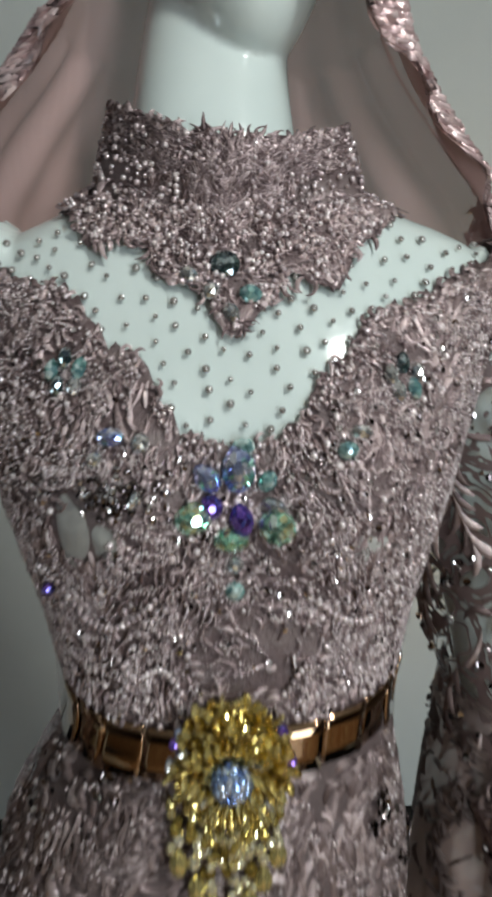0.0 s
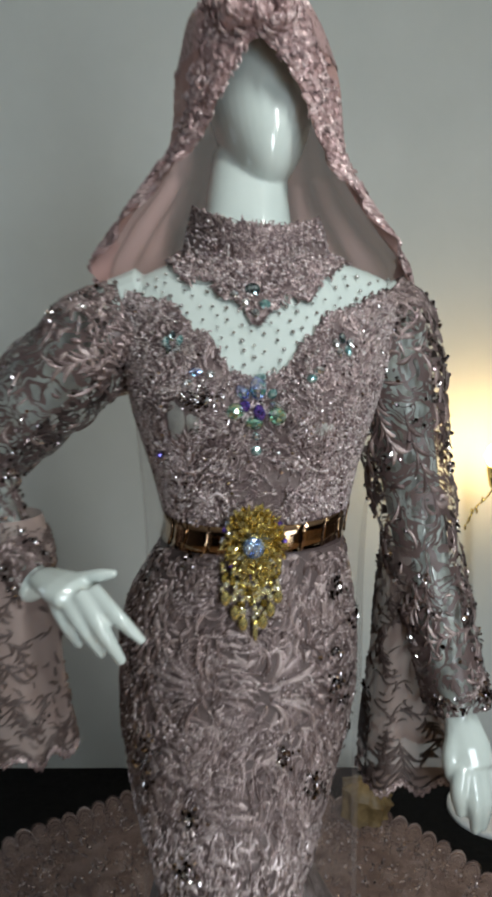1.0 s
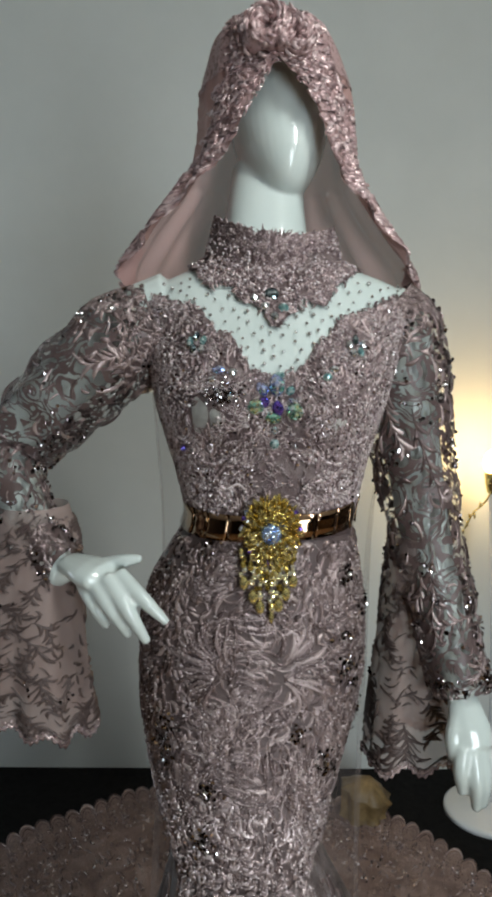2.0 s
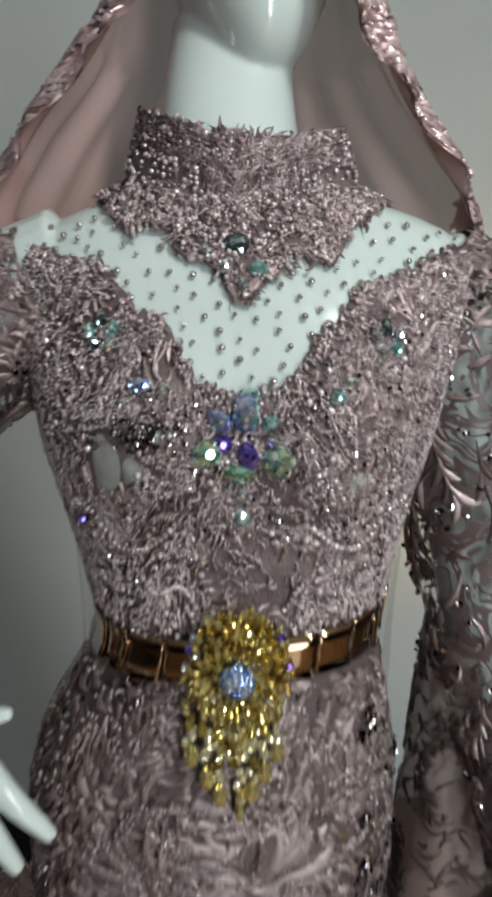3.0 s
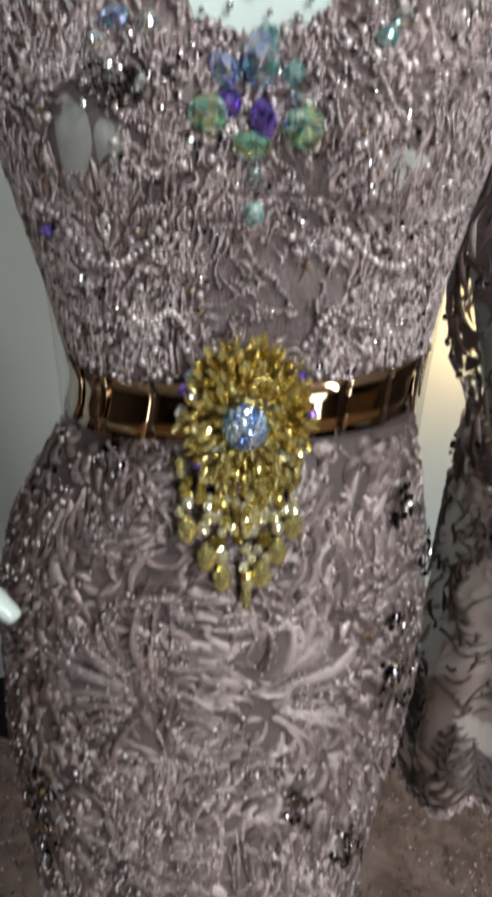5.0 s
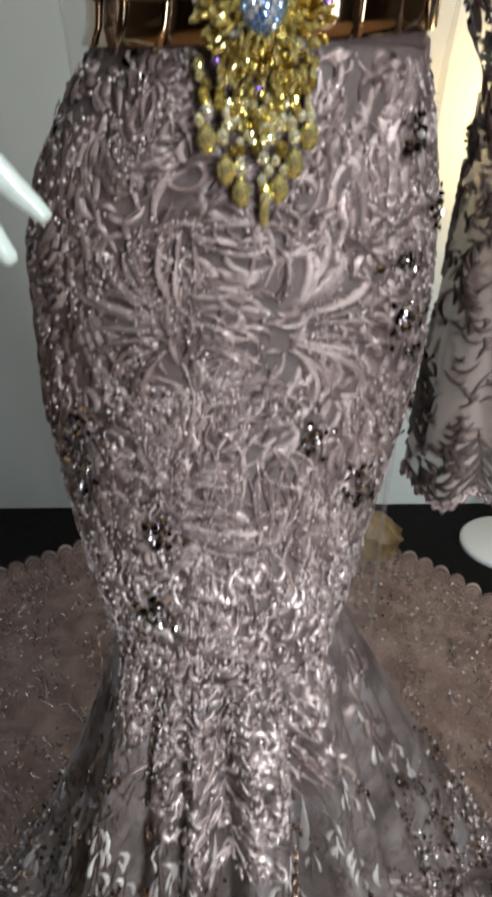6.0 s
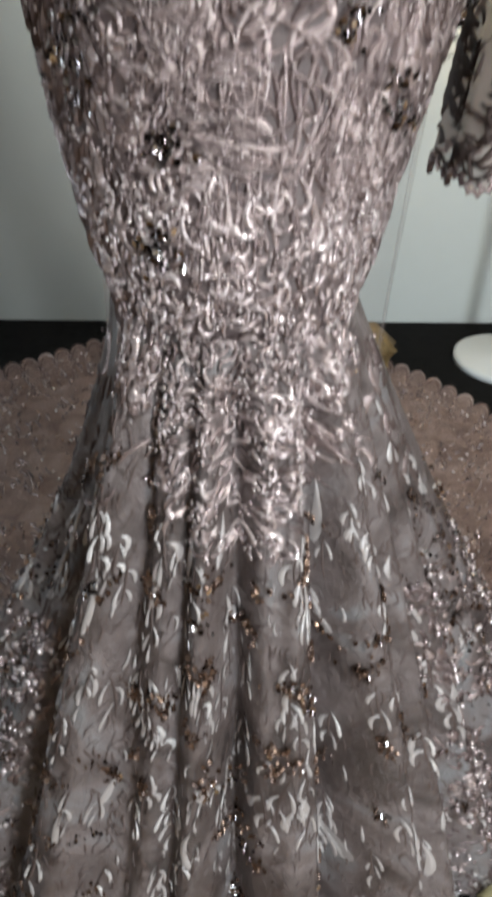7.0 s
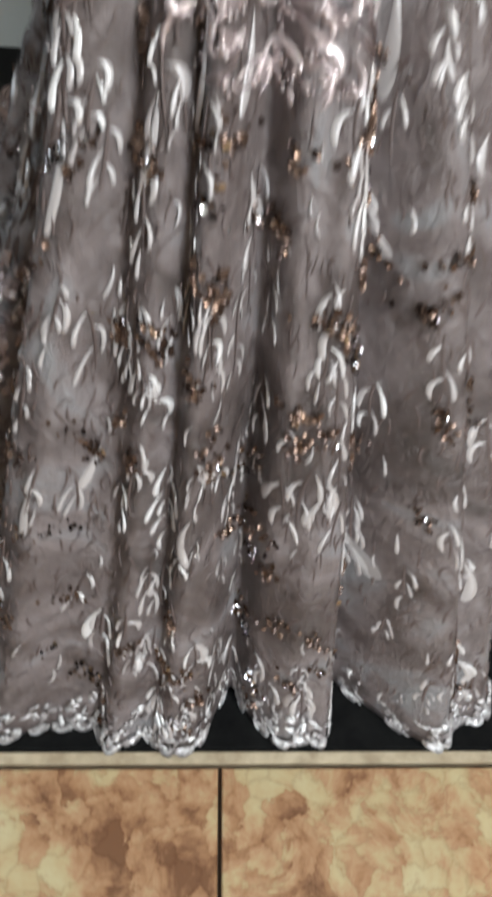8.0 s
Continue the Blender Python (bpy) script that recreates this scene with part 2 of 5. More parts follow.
l_.new(tile_move.outputs[0], tile_tex.inputs["Vector"])
tile_warp = n_.new("ShaderNodeVectorMath")
tile_warp.operation = "MULTIPLY_ADD"
tile_warp.inputs[1].default_value = (0.07, 0.07, 0.07)
l_.new(tile_tex.outputs["Color"], tile_warp.inputs[0])
l_.new(tile_move.outputs[0], tile_warp.inputs[2])
tile_cell, tile_edge = n_.new("ShaderNodeTexVoronoi"), n_.new("ShaderNodeTexVoronoi")
tile_edge.feature = "DISTANCE_TO_EDGE"
for node in (tile_cell, tile_edge):
    node.inputs["Scale"].default_value = 36.0
    l_.new(tile_warp.outputs[0], node.inputs["Vector"])
tile_mixed = n_.new("ShaderNodeMix")
tile_mixed.inputs[0].default_value = 0.83
l_.new(tile_cell.outputs["Color"], tile_mixed.inputs[2])
l_.new(tile_tex.outputs["Fac"], tile_mixed.inputs[3])
tile_r = ramp(TILE, tile_mixed.outputs[0], [(0.36, (0.17, 0.078, 0.038)), (0.45, (0.37, 0.20, 0.105)), (0.50, (0.43, 0.26, 0.145)), (0.56, (0.47, 0.36, 0.20)), (0.66, (0.50, 0.42, 0.25)), (0.74, (0.36, 0.20, 0.11))])
tile_vein = ramp(TILE, tile_edge.outputs["Distance"], [(0.0, (0.45, 0.34, 0.28)), (0.05, (0.85, 0.8, 0.75)), (0.14, (1, 1, 1))])
tile_mul = n_.new("ShaderNodeMix")
tile_mul.data_type, tile_mul.blend_type = "RGBA", "MULTIPLY"
tile_mul.inputs[0].default_value = 0.36
l_.new(tile_r.outputs[0], tile_mul.inputs[6])
l_.new(tile_vein.outputs[0], tile_mul.inputs[7])
l_.new(tile_mul.outputs[2], b_.inputs["Base Color"])
GROUT = material("brown_grout", (0.10, 0.07, 0.05), 0.9)
TILEEDGE = material("cream_tile_strip", (0.50, 0.41, 0.29), 0.4)
coloured(TILEEDGE, 40.0, [(0.35, (0.36, 0.28, 0.19)), (0.65, (0.56, 0.47, 0.34))])
CEIL = material("white_ceiling_paint", (0.72, 0.72, 0.70), 0.8)
LAMPWHITE = material("white_lacquered_metal", (0.62, 0.64, 0.64), 0.3)
SHADE = material("glowing_lamp_glass", (0.9, 0.75, 0.5), 0.4, 0.0, Emission_Color=(1.0, 0.62, 0.22, 1), Emission_Strength=9.0)
GOLDCLOTH = material("old_gold_fabric", (0.22, 0.15, 0.06), 0.5)
coloured(GOLDCLOTH, 30.0, [(0.3, (0.10, 0.065, 0.025)), (0.7, (0.24, 0.165, 0.075))])
CREAMCLOTH = material("pale_yellow_cloth", (0.55, 0.50, 0.27), 0.7)
coloured(CREAMCLOTH, 25.0, [(0.3, (0.45, 0.41, 0.2)), (0.7, (0.62, 0.58, 0.36))])

# ---- mesh helpers ----


def thing(name, label, category, at, kind=""):
    ob = new(name)
    ob.empty_display_size = 0.05
    ob.location = at
    return tagged(ob, label, category, kind=kind)


def settle(ob, parent):
    if parent is not None:
        ob.parent = parent
        if parent.type == "EMPTY":
            ob.matrix_parent_inverse = Matrix.Translation(-parent.location)


def mesh_part(name, verts, faces, mat, parent=None, label="", smooth=True, kind=""):
    me = bpy.data.meshes.new(name)
    me.from_pydata(verts, [], faces)
    me.materials.append(mat)
    if smooth:
        me.polygons.foreach_set("use_smooth", [True] * len(me.polygons))
    ob = new(name, me)
    settle(ob, parent)
    return tagged(ob, label, kind=kind)


def grid_faces(rows, cols, wrap=False, base=0):
    out = []
    for i in range(rows - 1):
        for j in range(cols if wrap else cols - 1):
            k = (j + 1) % cols
            out.append((base + i * cols + j, base + i * cols + k, base + (i + 1) * cols + k, base + (i + 1) * cols + j))
    return out


def thicken(ob, amount, offset=-1.0):
    mod = ob.modifiers.new("thickness", "SOLIDIFY")
    mod.thickness, mod.offset = amount, offset
    return ob


def box_mesh(name, lo, hi, mat, parent=None, bevel=0.0, label="", kind=""):
    bm = bmesh.new()
    bmesh.ops.create_cube(bm, size=1)
    for v in bm.verts:
        v.co = [lo[i] + (v.co[i] + 0.5) * (hi[i] - lo[i]) for i in range(3)]
    if bevel:
        bmesh.ops.bevel(bm, geom=bm.edges[:], offset=bevel, segments=2, affect="EDGES")
    me = bpy.data.meshes.new(name)
    bm.to_mesh(me)
    bm.free()
    me.materials.append(mat)
    ob = new(name, me)
    settle(ob, parent)
    return tagged(ob, label, kind=kind)


def tube(path, radii, sides=12, squash=1.0, caps=True):
    """A loft round a path of points: verts and faces."""
    pts = [Vector(p) for p in path]
    verts, faces = [], []
    side = None
    for i, p in enumerate(pts):
        d = (pts[min(i + 1, len(pts) - 1)] - pts[max(i - 1, 0)]).normalized()
        ref = side if side is not None else (Vector((1, 0, 0)) if abs(d.x) < 0.8 else Vector((0, 1, 0)))
        u = (ref - d * ref.dot(d)).normalized()
        w = d.cross(u)
        side = u
        for k in range(sides):
            a = 2 * math.pi * k / sides
            verts.append(tuple(p + radii[i] * (math.cos(a) * u + squash * math.sin(a) * w)))
    faces += grid_faces(len(pts), sides, True)
    if caps:
        for i, sgn in ((0, -1), (len(pts) - 1, 1)):
            d = (pts[1] - pts[0]).normalized() if i == 0 else (pts[-1] - pts[-2]).normalized()
            verts.append(tuple(pts[i] + sgn * d * radii[i] * 0.6))
            c = len(verts) - 1
            for k in range(sides):
                a, b = i * sides + k, i * sides + (k + 1) % sides
                faces.append((c, b, a) if i == 0 else (c, a, b))
    return verts, faces


def smooth_path(points, n):
    """Catmull-Rom through rows of numbers."""
    p = np.array(points, float)
    p = np.vstack([2 * p[0] - p[1], p, 2 * p[-1] - p[-2]])
    out = []
    for t in np.linspace(0, len(points) - 1, n):
        i = min(int(t), len(points) - 2)
        f = t - i
        a, b, c, d = p[i], p[i + 1], p[i + 2], p[i + 3]
        out.append(0.5 * (2 * b + (c - a) * f + (2 * a - 5 * b + 4 * c - d) * f * f + (3 * b - a - 3 * c + d) * f**3))
    return [[float(v) for v in row] for row in out]


class Heap:
    """Gathers many small shapes into one mesh."""

    def __init__(self):
        self.v, self.f = [], []

    def add(self, verts, faces):
        b = len(self.v)
        self.v += verts
        self.f += [tuple(i + b for i in f) for f in faces]

    def done(self, name, mat, parent, label="", kind="stuff", smooth=True):
        return mesh_part(name, self.v, self.f, mat, parent, label, smooth, kind)


def stroke(heap, chart, pts, width, height, lift=0.0006, drop=False):
    """A raised tapered cord through (u, v) points of a chart."""
    n = len(pts)
    verts = []
    for i, (u, v) in enumerate(pts):
        a, b = pts[max(i - 1, 0)], pts[min(i + 1, n - 1)]
        du, dv = b[0] - a[0], b[1] - a[1]
        m = math.hypot(du, dv) or 1e-9
        t = math.sin(math.pi * (0.10 + 0.84 * i / (n - 1)))
        if drop:
            f = i / (n - 1)
            t = min(1.0, 0.10 + 2.05 * f ** 1.3 * (1.02 - f) ** 0.55)
        w = width * t
        nu, nv = -dv / m * w, du / m * w
        verts += [chart(u + nu, v + nv, lift - 0.0012), chart(u, v, lift + height * t), chart(u - nu, v - nv, lift - 0.0012)]
    faces = []
    for i in range(n - 1):
        k = 3 * i
        faces += [(k, k + 1, k + 4, k + 3), (k + 1, k + 2, k + 5, k + 4)]
    heap.add(verts, faces)


def arc(u, v, angle, length, bend, n=5):
    """Points of an arc in a chart."""
    out, a = [(u, v)], angle - bend / 2
    for _ in range(n - 1):
        u, v = u + math.cos(a) * length / (n - 1), v + math.sin(a) * length / (n - 1)
        a += bend / (n - 1)
        out.append((u, v))
    return out


BALL = bmesh.new()
bmesh.ops.create_icosphere(BALL, subdivisions=1, radius=1.0)
BALL_V, BALL_F = [v.co.copy() for v in BALL.verts], [tuple(v.index for v in f.verts) for f in BALL.faces]
BALL.free()
BALL2 = bmesh.new()
bmesh.ops.create_icosphere(BALL2, subdivisions=2, radius=1.0)
BALL2_V, BALL2_F = [v.co.copy() for v in BALL2.verts], [tuple(v.index for v in f.verts) for f in BALL2.faces]
BALL2.free()


def bead(heap, p, r, stretch=(1, 1, 1)):
    heap.add([(p[0] + c.x * r * stretch[0], p[1] + c.y * r * stretch[1], p[2] + c.z * r * stretch[2]) for c in BALL_V], BALL_F)


def turn_to(normal, spin=0.0):
    """The turn that lays z along a normal, after a spin about z."""
    return Vector(normal).to_track_quat("Z", "Y").to_matrix() @ Matrix.Rotation(spin, 3, "Z")


def sequin(heap, p, normal, r):
    m = turn_to(normal, random.random() * 6)
    ring = [tuple(Vector(p) + m @ Vector((math.cos(k * math.pi / 3) * r, math.sin(k * math.pi / 3) * r, 0.25 * r))) for k in range(6)]
    heap.add(ring + [tuple(Vector(p))], [(k, (k + 1) % 6, 6) for k in range(6)])


def gem_shape(p, normal, rx, ry, h, spin=0.0, teardrop=0.0):
    """A faceted stone: table, crown and girdle."""
    m = turn_to(normal, spin)
    verts, faces, n = [], [], 10
    for ring, (s, z) in enumerate(((1.0, -0.35 * h), (1.02, 0.1 * h), (0.74, 0.60 * h), (0.30, h))):
        for k in range(n):
            a = 2 * math.pi * (k + 0.5 * (ring % 2)) / n
            pinch = 1 - teardrop * max(0.0, math.sin(a)) ** 2
            verts.append(tuple(Vector(p) + m @ Vector((math.cos(a) * rx * s * pinch, math.sin(a) * ry * s, z))))
    for r in range(3):
        for k in range(n):
            a, b, c, d = r * n + k, r * n + (k + 1) % n, (r + 1) * n + (k + 1) % n, (r + 1) * n + k
            faces += [(a, b, c), (a, c, d)]
    faces.append(tuple(3 * n + k for k in range(n)))
    return verts, faces


# ---- the room ----
box_mesh("wall_north", (-3.4, 1.452, 0), (3.4, 1.60, 2.9), WALL, kind="structure", label="grey-green painted plaster wall behind the gown")
# three unseen walls close the room; dark, so reflections gain contrast
box_mesh("wall_south", (-3.4, -4.75, 0), (3.4, -4.6, 2.9), DARKWALL, kind="structure", label="unseen dark brown wall behind, closes the room and deepens reflections")
box_mesh("wall_west", (-3.55, -4.75, 0), (-3.4, 1.60, 2.9), DARKWALL, kind="structure", label="unseen dark brown side wall, closes the room and deepens reflections")
box_mesh("wall_east", (3.4, -4.75, 0), (3.55, 1.60, 2.9), DARKWALL, kind="structure", label="unseen dark brown side wall, closes the room and deepens reflections")
box_mesh("ceiling", (-3.55, -4.75, 2.9), (3.55, 1.60, 3.0), CEIL, kind="structure", label="plain white ceiling")
floor = box_mesh("floor", (-3.4, -4.6, -0.10), (3.4, 1.452, -0.012), GROUT, kind="structure", label="floor of marbled terracotta and cream tiles")
EDGE = math.radians(1.6)  # the carpet's front edge and the tiles are turned a little against the wall


def edge_y(x):
    return -0.3215 + x * math.tan(EDGE)


mesh_part("carpet", [(-1.9, edge_y(-1.9), -0.012), (1.9, edge_y(1.9), -0.012), (1.9, 1.45, -0.012), (-1.9, 1.45, -0.012), (-1.9, edge_y(-1.9), 0.006), (1.9, edge_y(1.9), 0.006), (1.9, 1.45, 0.006), (-1.9, 1.45, 0.006)],
          [(3, 2, 1, 0), (4, 5, 6, 7), (0, 1, 5, 4), (1, 2, 6, 5), (2, 3, 7, 6), (3, 0, 4, 7)], CARPET, None, "black felt carpet laid before the wall", False, "structure")

# ---- body and gown shape ----
#        z     cx      cy     half width, half depth
RINGS = [
    (0.30, -0.03, -0.050, 0.085, 0.080),
    (0.66, -0.032, -0.062, 0.084, 0.096),
    (0.71, -0.031, -0.052, 0.088, 0.101),
    (0.765, -0.029, -0.042, 0.093, 0.105),
    (0.80, -0.029, -0.034, 0.104, 0.109),
    (0.88, -0.028, -0.008, 0.128, 0.114),
    (0.95, -0.024, 0.004, 0.145, 0.114),
    (1.01, -0.019, 0.010, 0.152, 0.113),
    (1.08, -0.018, 0.006, 0.150, 0.108),
    (1.13, -0.014, 0.002, 0.141, 0.102),
    (1.22, 0.005, -0.008, 0.105, 0.090),
    (1.29, 0.004, -0.006, 0.121, 0.093),
    (1.37, 0.004, -0.003, 0.146, 0.100),
    (1.43, 0.008, 0.004, 0.160, 0.096),
    (1.472, 0.012, 0.012, 0.172, 0.084),
    (1.505, 0.014, 0.022, 0.182, 0.072),
    (1.530, 0.012, 0.028, 0.172, 0.060),
    (1.548, 0.008, 0.030, 0.125, 0.052),
    (1.562, 0.003, 0.028, 0.080, 0.049),
    (1.585, -0.003, 0.024, 0.058, 0.051),
    (1.64, -0.003, 0.044, 0.053, 0.049),
    (1.70, 0.002, 0.070, 0.050, 0.046),
]
RZ = np.array([r[0] for r in RINGS])
RV = np.array([r[1:] for r in RINGS])
FINE = np.linspace(0.30, 1.70, 561)
FINEV = np.stack([np.interp(FINE, RZ, RV[:, k]) for k in range(4)], 1)
for _ in range(3):
    FINEV[4:-4] = (FINEV[:-8] + 2 * FINEV[2:-6] + 3 * FINEV[4:-4] + 2 * FINEV[6:-2] + FINEV[8:]) / 9


def ring_at(z):
    k = min(max((z - 0.30) / 1.40 * 560, 0), 559.999)
    i = int(k)
    return FINEV[i] * (1 - k + i) + FINEV[i + 1] * (k - i)


def body(th, z, off=0.0):
    """A point of the body's skin; th in radians, -90 degrees to the front."""
    cx, cy, a, d = ring_at(z)
    c, s = math.cos(th), math.sin(th)
    e = 0.87
    x = cx + (a + off) * math.copysign(abs(c) ** e, c)
    y = cy + (d + off) * math.copysign(abs(s) ** e, s)
    if s < 0 and 1.24 < z < 1.50:
        for side in (-1, 1):
            g = math.exp(-(((x - 0.008 - side * 0.068) / 0.044) ** 2) - ((z - 1.375) / 0.046) ** 2)
            y -= 0.022 * g
    return (x, y, z)


def front(x, z, off=0.0):
    """The same skin by x and z, on the front half."""
    cx, cy, a, d = ring_at(z)
    c = max(-0.985, min(0.985, (x - cx) / a))
    th = -math.acos(math.copysign(abs(c) ** (1 / 0.87), c))
    return body(th, z, off)


def around(u, z, off=0.0):
    """The skin by metres round from the front's middle."""
    return body(-math.pi / 2 + u / 0.135, z, off)


def normal_of(chart, u, v):
    p = Vector(chart(u, v, 0.0))
    a, b = Vector(chart(u + 0.004, v, 0.0)) - p, Vector(chart(u, v + 0.004, 0.0)) - p
    k = a.cross(b)
    return k.normalized() if k.length > 1e-12 else Vector((0, -1, 0))


# the flared skirt: outline on the floor, and how it falls to it
KNEE, KC = 0.765, (-0.031, -0.050)
OUTLINE = [(0, -0.283), (0.13, -0.285), (0.235, -0.252), (0.295, -0.14), (0.43, 0.0), (0.60, 0.4), (0.67, 0.75), (0.60, 0.9), (0.45, 1.09), (0.30, 1.19), (0.0, 1.26),
           (-0.39, 1.24), (-0.54, 1.13), (-0.69, 1.03), (-0.82, 0.7), (-0.68, 0.3), (-0.50, -0.06), (-0.335, -0.236), (-0.16, -0.274)]
_an = sorted((math.atan2(y - KC[1], x - KC[0]), math.hypot(x - KC[0], y - KC[1])) for x, y in OUTLINE)
OA = np.array([_an[-1][0] - 2 * math.pi] + [a for a, _ in _an] + [_an[0][0] + 2 * math.pi])
OR = np.array([_an[-1][1]] + [r for _, r in _an] + [_an[0][1]])


CREASES = [(-162, 6, 0.8), (-147, 6, 1.0), (-117, 6, 0.70), (-104, 4, 0.45), (-88, 6, 0.85), (-62, 7, 1.0), (-45, 3, 0.35), (-31, 6, 1.0), (-12, 5, 0.6), (8, 7, 1.0), (40, 8, 1.0), (66, 7, 0.9), (92, 8, 1.0),
           (118, 7, 0.9), (146, 8, 1.0), (172, 7, 1.0), (-170, 5, 0.7)]


def flare(th, s, off=0.0):
    """A point of the skirt below the knee; s runs from 0 at the knee to 1 at the hem."""
    th, s = (th + math.pi) % (2 * math.pi) - math.pi, max(0.0, s)
    c, si = math.cos(th), math.sin(th)
    kx, ky, _ = body(th, KNEE, 0.003)
    r0 = math.hypot(kx - KC[0], ky - KC[1])
    big = float(np.interp(th, OA, OR))
    facing = max(0.0, -si) ** 2
    length = min(big - r0, 0.36 + 0.02 * c)
    rest = big - r0 - length
    slant = math.hypot(length, KNEE)
    cut = slant / (slant + rest)
    deg = math.degrees(th)
    soft = 1 - 0.75 * min(1.0, s / cut)
    lobes = 1 - 2 * min(1.0, sum((deep if deep > 0.7 else deep * soft) * math.exp(-abs(((deg - at + 180) % 360 - 180) / wide) ** 1.6) for at, wide, deep in CREASES))
    if s <= cut or rest < 1e-3:
        q = s / cut
        p = 0.80 + 0.09 * c + 0.42 * facing
        grow = min(1.0, q) ** 0.55
        r = r0 + length * q + lobes * 0.047 * grow * (0.9 + 0.15 * math.sin(5 * th)) + 0.008 * grow * math.cos(23 * th + 2) + 0.004 * grow * math.cos(41 * th + 5 * q)
        z = KNEE * (1 - min(1.03, q) ** p) + 0.012 * q
    else:
        q = min(1.0, (s - cut) / max(1e-4, 1 - cut))
        r = r0 + length + rest * q + max(0.0, s - 1) * (slant + rest) + lobes * 0.041 * (1 - q)
        z = 0.012 + 0.016 * math.sin(math.pi * min(1.0, q * 1.02)) * (0.5 + 0.5 * math.sin(9 * th + 5 * q)) + 0.006 * q
    rise = 0.0 if s <= cut or rest < 1e-3 else 1.0
    r += off * (1 - 0.8 * rise)
    z += off * (0.35 + 0.65 * rise)
    return (KC[0] + r * c, KC[1] + r * si, max(z, 0.008))


def flare_chart(u, v, off=0.0):
    """The flare by metres: u round (at the knee's girth times two), v down from the knee."""
    return flare(-math.pi / 2 + u / 0.22, v / 0.74, off)


# ---- the mannequin: one plain mesh ----
def mannequin():
    h = Heap()
    n = 72
    zs = list(np.linspace(0.30, 1.70, 158))
    shell = [body(2 * math.pi * j / n, z) for z in zs for j in range(n)]
    h.add(shell, grid_faces(len(zs), n, True) + [tuple(reversed(range(n))), tuple(range(len(shell) - n, len(shell)))])
    # shaft and base plate under the gown
    h.add(*tube([(-0.03, -0.05, 0.0), (-0.03, -0.05, 0.02), (-0.03, -0.05, 0.021), (-0.03, -0.05, 0.32)], [0.13, 0.13, 0.03, 0.03], 20))
    # head: smooth egg, chin forward, turned a little to one side
    rows, cols = 40, 40
    head = []
    for i in range(rows):
        f = i / (rows - 1)
        a = math.pi * f
        zc = math.cos(a)
        wide = math.sin(a) ** 0.9
        z = 1.753 + 0.112 * zc
        jaw = 0.066 if zc > 0 else 0.066 - 0.018 * (-zc) ** 1.2
        for j in range(cols):
            b = 2 * math.pi * j / cols
            x, y = jaw * wide * math.cos(b), math.sin(b)
            y = (0.082 + 0.010 * max(0, -zc)) * wide * y if y < 0 else 0.10 * wide * y * (1.0 if zc > 0 else 1 - 0.35 * (-zc))
            y -= 0.028 * max(0.0, -zc) * (1 if y < 0.02 else 0.3)
            t = math.radians(7)
            head.append((0.016 + 1.04 * (x * math.cos(t) - y * math.sin(t)), 0.066 + x * math.sin(t) + y * math.cos(t), z))
    h.add(head, grid_faces(rows, cols, True))
    # arms
    for path, radii in (ARM_BENT, ARM_HANGING):
        full = smooth_path([(*p, r) for p, r in zip(path, radii)], 26)
        h.add(*tube([f[:3] for f in full], [f[3] for f in full], 20))
    # palms and fingers
    for base, tip, w0, w1 in PALMS:
        full = [Vector(base).lerp(Vector(tip), k / 6) for k in range(7)]
        h.add(*tube(full, [w0 + (w1 - w0) * min(1, k / 4) for k in range(7)], 14, 0.55))
    for a, b, c, r in FINGERS:
        full = smooth_path([(*a, r), (*b, r * 0.92), (*c, r * 0.55)], 9)
        h.add(*tube([f[:3] for f in full], [f[3] for f in full], 10))
    ob = h.done("mannequin", SKIN, None, kind="")
    one = ob.modifiers.new("one_skin", "REMESH")
    one.mode, one.voxel_size, one.use_smooth_shade = "VOXEL", 0.0030, True
    soft = ob.modifiers.new("soften", "SMOOTH")
    soft.factor, soft.iterations = 0.5, 2
    return tagged(ob, "gloss white faceless display mannequin with one arm bent", "mannequin")


ARM_BENT = ([(-0.130, 0.030, 1.502), (-0.205, 0.035, 1.470), (-0.30, 0.045, 1.385), (-0.362, 0.045, 1.315), (-0.350, 0.005, 1.250), (-0.305, -0.04, 1.185), (-0.262, -0.072, 1.152)],
            [0.050, 0.047, 0.041, 0.037, 0.036, 0.030, 0.022])
ARM_HANGING = ([(0.150, 0.030, 1.498), (0.185, 0.032, 1.45), (0.205, 0.042, 1.33), (0.230, 0.042, 1.19), (0.250, 0.022, 1.09), (0.266, -0.004, 1.015), (0.273, -0.022, 0.968)],
               [0.050, 0.047, 0.041, 0.036, 0.033, 0.026, 0.021])
PALMS = [((-0.2561, -0.075, 1.1694), (-0.2056, -0.112, 1.1613), 0.020, 0.030), ((0.273, -0.022, 0.970), (0.284, -0.048, 0.905), 0.020, 0.031)]
